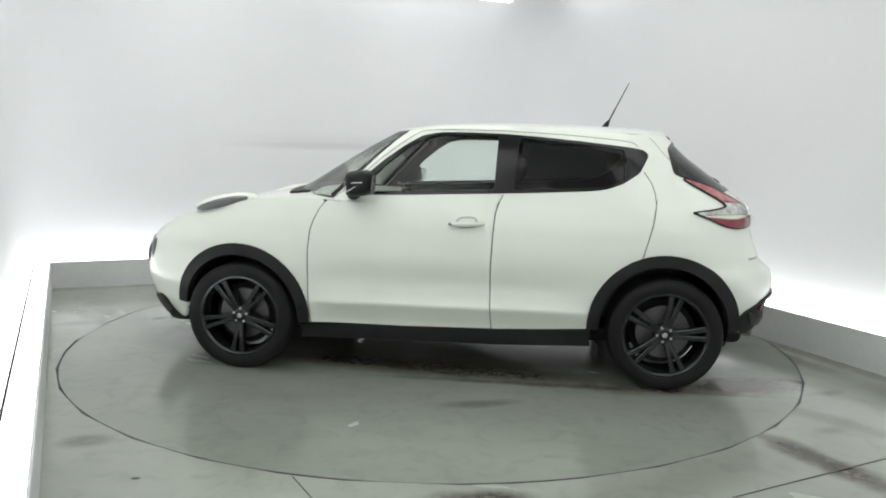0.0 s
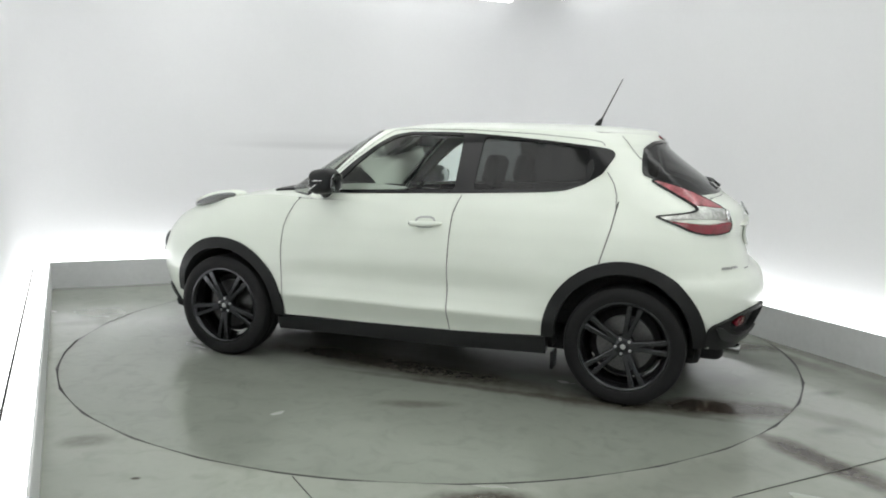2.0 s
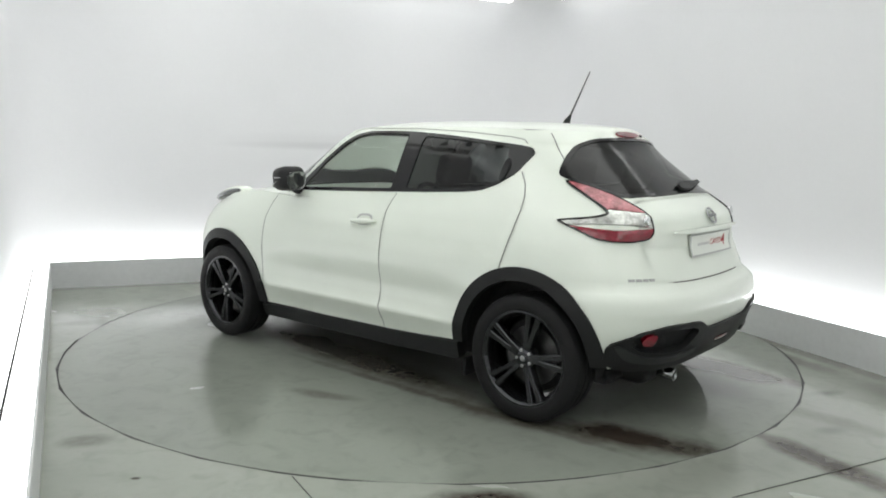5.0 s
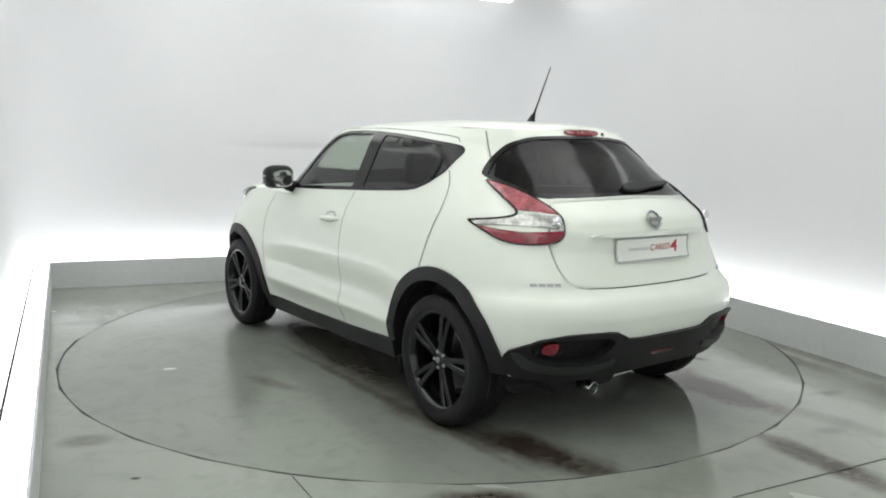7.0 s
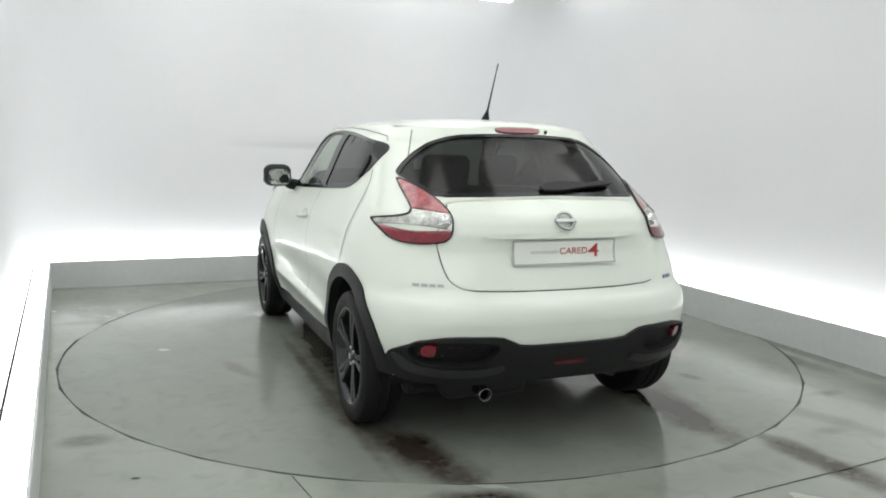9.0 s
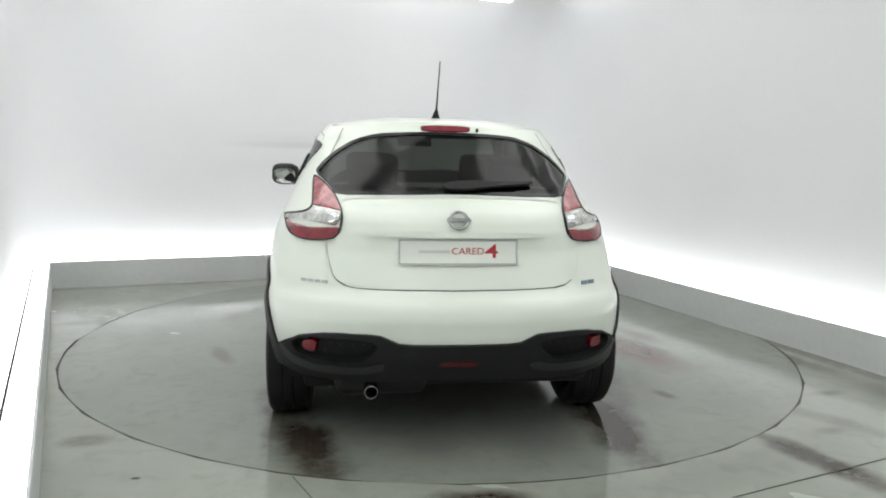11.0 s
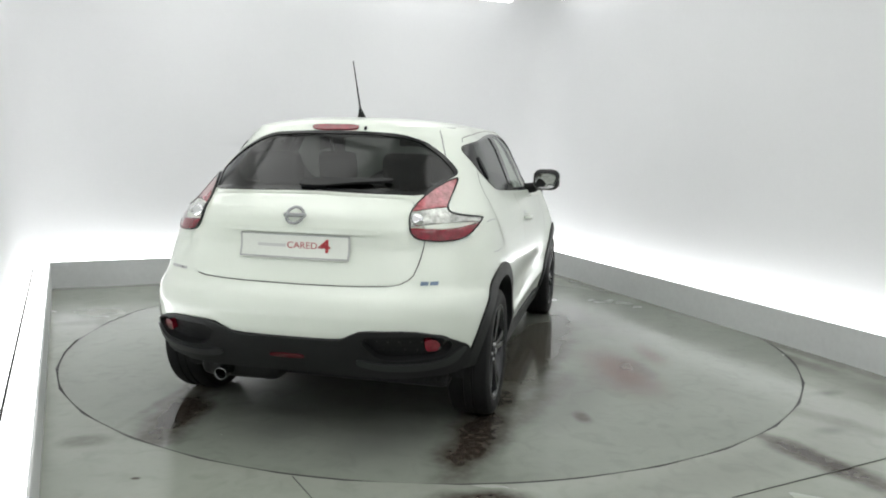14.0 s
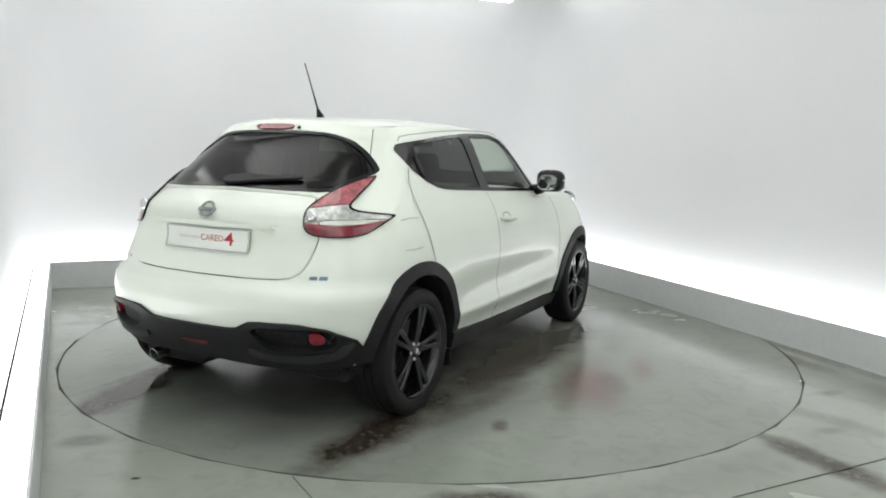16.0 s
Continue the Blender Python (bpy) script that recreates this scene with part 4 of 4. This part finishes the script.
def nose_parts(car):
    zt = 0.86
    for _ in range(12):
        zt = float(BELT(nose_split(zt, False)))
    side = [(float(half(nose_split(z, False), z, False)), float(z)) for z in np.linspace(0.26, zt, 22)]
    crest = []
    for y in np.linspace(side[-1][0], 0, 14)[1:]:
        z = zt
        for _ in range(20):
            z = 0.5 * z + 0.5 * float(BELT(front_x(np.array(y), np.array(z), False)))
        crest.append((float(y), z))
    ch = front_chart(False)
    sheet("front_bumper", ch, dense(mirrored((side + crest)[::-1]), 0.06), (), PAINT, car, "white front bumper", 0, 0.01, 0.04, False, "y")
    sheet("grille", ch, rounded(mirrored([(0.0, 0.74), (0.35, 0.745), (0.52, 0.70), (0.56, 0.60), (0.40, 0.56), (0.0, 0.55)]), 1), (), CLAD, car, "black front grille", 0.010, 0.02, 0.04)
    sheet("front_bumper_trim", ch, rounded(mirrored([(0.0, 0.36), (0.5, 0.36), (0.68, 0.40), (0.70, 0.27), (0.5, 0.22), (0.0, 0.22)]), 1), (), CLAD, car, "black lower front bumper", 0.014, 0.05, 0.04)
    for s in (1, -1):
        y, z = s * 0.55, 0.66
        m = Matrix.Translation((float(front_x(np.array(y), np.array(z), False)) - 0.03, y, z)) @ Vector((1, s * 0.5, 0.05)).to_track_quat("Z", "Y").to_matrix().to_4x4()
        vs, fs = lathe([(0.0001, 0.03), (0.06, 0.022), (0.085, 0.004), (0.09, -0.03), (0.0001, -0.03)], 28, "z")
        link("headlight", [m @ Vector(v) for v in vs], fs, GREY_LENS, car, "round headlight")
    # bonnet with its raised lamps and the cowl
    edge = [(x, float(half(x, BELT(x), False))) for x in np.linspace(0.45, 1.6, 26)]
    xs = np.concatenate([np.linspace(1.63, 1.98, 14), np.linspace(1.985, 2.06, 40)])
    edge += [(x, float(half(x, BELT(x), False))) for x in xs if half(x, BELT(x), False) > 0.03]
    loop = edge + [(x, -y) for x, y in reversed(edge)]
    sheet("bonnet", bonnet_chart, dense(loop, 0.08), (), PAINT, car, "white bonnet", 0, 0.0, 0.045, False, "t")
    for s in (1, -1):
        bm = bmesh.new()
        bmesh.ops.create_uvsphere(bm, u_segments=28, v_segments=14, radius=1.0, matrix=Matrix.Translation((1.44, s * 0.700, 1.0)) @ pose(0, 0, 0, 0, 11, s * -10) @ Matrix.Diagonal((0.23, 0.10, 0.056, 1)))
        part("lamp_pod", bm, PAINT, car, "white lamp pod on the bonnet", True, 80)
        bm = bmesh.new()
        bmesh.ops.create_uvsphere(bm, u_segments=28, v_segments=14, radius=1.0, matrix=Matrix.Translation((1.44, s * 0.762, 1.002)) @ pose(0, 0, 0, 0, 13, s * -10) @ Matrix.Diagonal((0.19, 0.055, 0.034, 1)))
        part("bonnet_lamp", bm, GREY_LENS, car, "long grey lamp on the bonnet edge", True, 80)
    cowl = [(1.03, 0.68), (1.05, 0.60), (1.10, 0.3), (1.12, 0.0), (1.10, -0.3), (1.05, -0.60), (1.03, -0.68), (0.90, -0.60), (0.98, 0.0), (0.90, 0.60)]
    sheet("cowl", bonnet_chart, rounded(cowl, 1), (), CLAD, car, "black cowl under the windscreen", 0.012, 0.015, 0.05)
    # windscreen
    sc = front_chart(True)
    side = [(float(half(nose_split(z, True), z, True)), float(z)) for z in np.linspace(1.06, 1.475, 18)]
    crest = [(float(y), float(ROOF_EDGE(front_x(np.array(y), np.array(1.475), True)))) for y in np.linspace(side[-1][0], 0, 10)][1:]
    ws = dense(mirrored((side + crest)[::-1]), 0.06)
    inner = grown(ws, -0.014)
    sheet("windscreen_border", sc, ws, (inner,), GLOSSBLACK, car, "black windscreen border", 0.0, 0.006, 0.05)
    pane("windscreen", sc, grown(inner, 0.003), SCREEN_GLASS, car, "clear windscreen", False, -0.001, 0.08)
    # roof
    xs = np.concatenate([np.linspace(-1.335, -1.28, 24), np.linspace(-1.265, 0.3, 48), np.linspace(0.31, 0.43, 24)])
    edge = [(x, float(half(x, ROOF_EDGE(x), True))) for x in xs if half(x, ROOF_EDGE(x), True) > 0.02]
    loop = edge + [(x, -y) for x, y in reversed(edge)]
    sheet("roof", roof_chart, dense(loop, 0.09), (), PAINT, car, "white roof", 0, 0.0, 0.045, False, "t")
    v, f = skin(roof_chart, dense(loop, 0.09), (), -0.03, 0, 0.07)
    link("headliner", [(x * 0.985, y * 0.97, z) for x, y, z in v], f, HEADLINER, car, "pale grey headliner")
    # antenna
    bm = bmesh.new()
    tube(bm, [(-0.94, 0, 1.53), (-0.945, 0, 1.55), (-0.965, 0, 1.582)], [0.026, 0.018, 0.007], 12)
    base = part("antenna", bm, CLAD, car, "black roof antenna", True)
    bm = bmesh.new()
    tube(bm, [(-0.962, 0, 1.577), (-1.018, 0, 1.695), (-1.082, 0, 1.828)], [0.0055, 0.004, 0.003], 8)
    part("rod", bm, CLAD, base, "thin antenna rod", True)


def cabin_parts(car):
    """What shows through the glass, and the underside."""
    bm = box(bmesh.new(), (-1.66, -0.70, 0.225), (1.85, 0.70, 0.32), 0.04, 2)
    part("underbody", bm, LINER, car, "dark underbody")
    # a tub of trim, open above
    bm = bmesh.new()
    v = bmesh.ops.create_cube(bm, size=1, matrix=Matrix.Translation((-0.25, 0, 0.70)) @ Matrix.Diagonal((2.2, 1.38, 0.62, 1)))["verts"]
    bmesh.ops.delete(bm, geom=[f for f in bm.faces if f.normal.z > 0.9], context="FACES_ONLY")
    part("cabin_trim", bm, LINER, car, "dark cabin trim")
    bm = bmesh.new()
    box(bm, (0.55, -0.66, 0.80), (0.98, 0.66, 1.03), 0.06, 3)
    box(bm, (0.52, -0.56, 0.95), (0.74, -0.18, 1.035), 0.04, 3)
    part("dashboard", bm, CLAD, car, "dark dashboard", True)
    vs, fs = [], []
    n, k = 32, 8
    m = Matrix.Translation((0.42, -0.36, 0.94)) @ pose(0, 0, 0, 0, -65, 0)
    for i in range(n):
        a = 2 * math.pi * i / n
        for j in range(k):
            b2 = 2 * math.pi * j / k
            vs.append(m @ Vector(((0.178 + 0.015 * math.cos(b2)) * math.cos(a), (0.178 + 0.015 * math.cos(b2)) * math.sin(a), 0.015 * math.sin(b2))))
    for i in range(n):
        for j in range(k):
            fs.append((i * k + j, i * k + (j + 1) % k, ((i + 1) % n) * k + (j + 1) % k, ((i + 1) % n) * k + j))
    wheel = link("steering_wheel", vs, fs, CLAD, car, "dark steering wheel")
    bm = box(bmesh.new(), (-0.04, -0.16, -0.02), (0.04, 0.16, 0.02), 0.015, 2)
    bmesh.ops.transform(bm, matrix=m, verts=bm.verts)
    part("steering_hub", bm, CLAD, wheel)
    for x, ys, w in ((0.02, (0.36, -0.36), 0.25), (-0.85, (0.36, -0.36), 0.30)):
        for y in ys:
            bm = bmesh.new()
            box(bm, (x - 0.22, y - w, 0.45), (x + 0.28, y + w, 0.62), 0.06, 3)
            seat = part("seat", bm, FABRIC, car, "dark fabric car seat", True)
            bm = box(bmesh.new(), (-0.07, -w, 0.0), (0.07, w, 0.60), 0.06, 3)
            bmesh.ops.transform(bm, matrix=Matrix.Translation((x - 0.22, y, 0.55)) @ pose(0, 0, 0, 0, -16, 0), verts=bm.verts)
            part("backrest", bm, FABRIC, seat, "", True)
            bm = box(bmesh.new(), (-0.05, -0.13, 0.62), (0.05, 0.13, 0.81), 0.045, 3)
            bmesh.ops.transform(bm, matrix=Matrix.Translation((x - 0.22, y, 0.55)) @ pose(0, 0, 0, 0, -14, 0), verts=bm.verts)
            part("headrest", bm, FABRIC, seat, "", True)
    bm = box(bmesh.new(), (0.22, -0.12, 1.38), (0.25, 0.12, 1.45), 0.012, 2)
    part("inner_mirror", bm, CLAD, car, "dark inner mirror", True)
    for nm, (cx, cz) in ARCH.items():
        for s in (1, -1):
            r = ARCH_HOLE + 0.004
            vs, fs = [], []
            for i in range(25):
                a = radians(-12 + 204 * i / 24)
                for yy in (0.915 if nm == "front" else 0.865, 0.40):
                    hx, hz = cx + r * math.cos(a), cz + r * math.sin(a)
                    vs.append((hx, s * min(yy, float(half(hx, max(hz, 0.3), False)) - 0.012), hz))
            fs = [(2 * i, 2 * i + 1, 2 * i + 3, 2 * i + 2) for i in range(24)]
            fs.append(tuple(2 * i + 1 for i in range(25)))
            link("wheel_housing", vs, fs, LINER, car, "black wheel housing", False)


WHEEL_R = 0.328


def wheels(car):
    tyre = [(0.238, -0.085), (0.250, -0.098), (0.276, -0.108), (0.303, -0.104), (0.320, -0.092), (0.3275, -0.070), (0.328, -0.03), (0.322, -0.026), (0.322, -0.020), (0.328, -0.016),
            (0.328, 0.016), (0.322, 0.020), (0.322, 0.026), (0.328, 0.03), (0.3275, 0.070), (0.320, 0.092), (0.303, 0.104), (0.276, 0.108), (0.250, 0.100), (0.238, 0.085)]
    rim = [(0.236, 0.099), (0.247, 0.099), (0.247, 0.088), (0.228, 0.060), (0.213, 0.0), (0.218, -0.09), (0.243, -0.095), (0.234, -0.085), (0.208, -0.06), (0.205, 0.0), (0.220, 0.075), (0.230, 0.094)]
    spoke = None
    for fx, s in ((1.265, 1), (1.265, -1), (-1.265, 1), (-1.265, -1)):
        m = pose(fx + (0.01 if fx > 0 else 0.0), s * (0.825 if fx > 0 else 0.772), WHEEL_R, 0, 0 if s > 0 else 0, 0 if s > 0 else 180) @ pose(0, 0, 0, 0, 14 if fx > 0 else 40, 0)
        vs, fs = lathe(rim, 56)
        w = crisp(link("wheel", vs, fs, RIM, car, "dark grey alloy wheel"))
        w.matrix_basis = m
        vs, fs = lathe(tyre, 64)
        crisp(link("tyre", vs, fs, RUBBER, w, "black tyre"), 30)
        vs, fs = lathe([(0.03, 0.0), (0.155, 0.0), (0.155, -0.022), (0.03, -0.022)], 40)
        crisp(link("brake_disc", vs, fs, DARK_STEEL, w, "dark steel brake disc"))
        vs, fs = lathe([(0.0001, 0.088), (0.024, 0.087), (0.029, 0.080), (0.058, 0.074), (0.062, 0.03), (0.0001, 0.03)], 32)
        crisp(link("hub", vs, fs, RIM, w, "wheel hub"))
        vs, fs = lathe([(0.0001, 0.0915), (0.012, 0.0915), (0.015, 0.088), (0.0001, 0.088)], 16)
        link("hub_cap", vs, fs, STEEL, w, "small bright hub cap")
        vs, fs = lathe([(0.0001, -0.03), (0.19, -0.03), (0.19, -0.034), (0.0001, -0.034)], 32)
        link("backplate", vs, fs, LINER, w)
        for k in range(5):
            vs, fs = lathe([(0.0001, 0.082), (0.007, 0.082), (0.008, 0.078), (0.008, 0.06), (0.0001, 0.06)], 8)
            o = link("wheel_nut", vs, fs, STEEL, w)
            o.matrix_basis = Matrix.Translation((0.042 * math.cos(2 * math.pi * k / 5 + 0.6), 0, 0.042 * math.sin(2 * math.pi * k / 5 + 0.6)))
        if spoke is None:
            bm = bmesh.new()
            v = []
            for r, wd, y0, y1 in ((0.045, 0.016, 0.030, 0.080), (0.13, 0.0125, 0.040, 0.089), (0.230, 0.0165, 0.055, 0.094)):
                v.append([bm.verts.new(q) for q in ((r, y0, -wd), (r, y1 - 0.004, -wd), (r, y1, -wd + 0.004), (r, y1, wd - 0.004), (r, y1 - 0.004, wd), (r, y0, wd))])
            for a, b2 in zip(v, v[1:]):
                for k in range(6):
                    bm.faces.new((a[k], a[(k + 1) % 6], b2[(k + 1) % 6], b2[k]))
            bm.faces.new(v[0])
            bm.faces.new(v[-1][::-1])
            bmesh.ops.recalc_face_normals(bm, faces=bm.faces)
            spoke = bpy.data.meshes.new("spoke")
            bm.to_mesh(spoke)
            bm.free()
            spoke.materials.append(RIM)
        for k in range(5):
            for d in (-11.5, 11.5):
                o = new("spoke", spoke)
                o.parent = w
                o.matrix_basis = pose(0, 0, 0, 0, 72 * k + d, 0) @ Matrix.Translation((0, 0, 0)) @ pose(0, 0, 0, 0, -d * 0.35, 0)


def build_car():
    car = tagged(new("car"), "white compact crossover car with black trims, on the turntable", "car")
    for s in (1, -1):
        flank_parts(car, s)
    tail_parts(car)
    nose_parts(car)
    cabin_parts(car)
    wheels(car)
    return car


CAR = build_car()


def motions():
    rows = []
    for t, a in TURN:
        c, s = math.cos(radians(a)), math.sin(radians(a))
        rows.append((t, pose(CAR_X * c - CAR_Y * s, CAR_X * s + CAR_Y * c, 0, 0, 0, a)))
    walk(CAR, rows)
    walk(TABLE, [(t, pose(0, 0, 0, 0, 0, a)) for t, a in TURN])


motions()
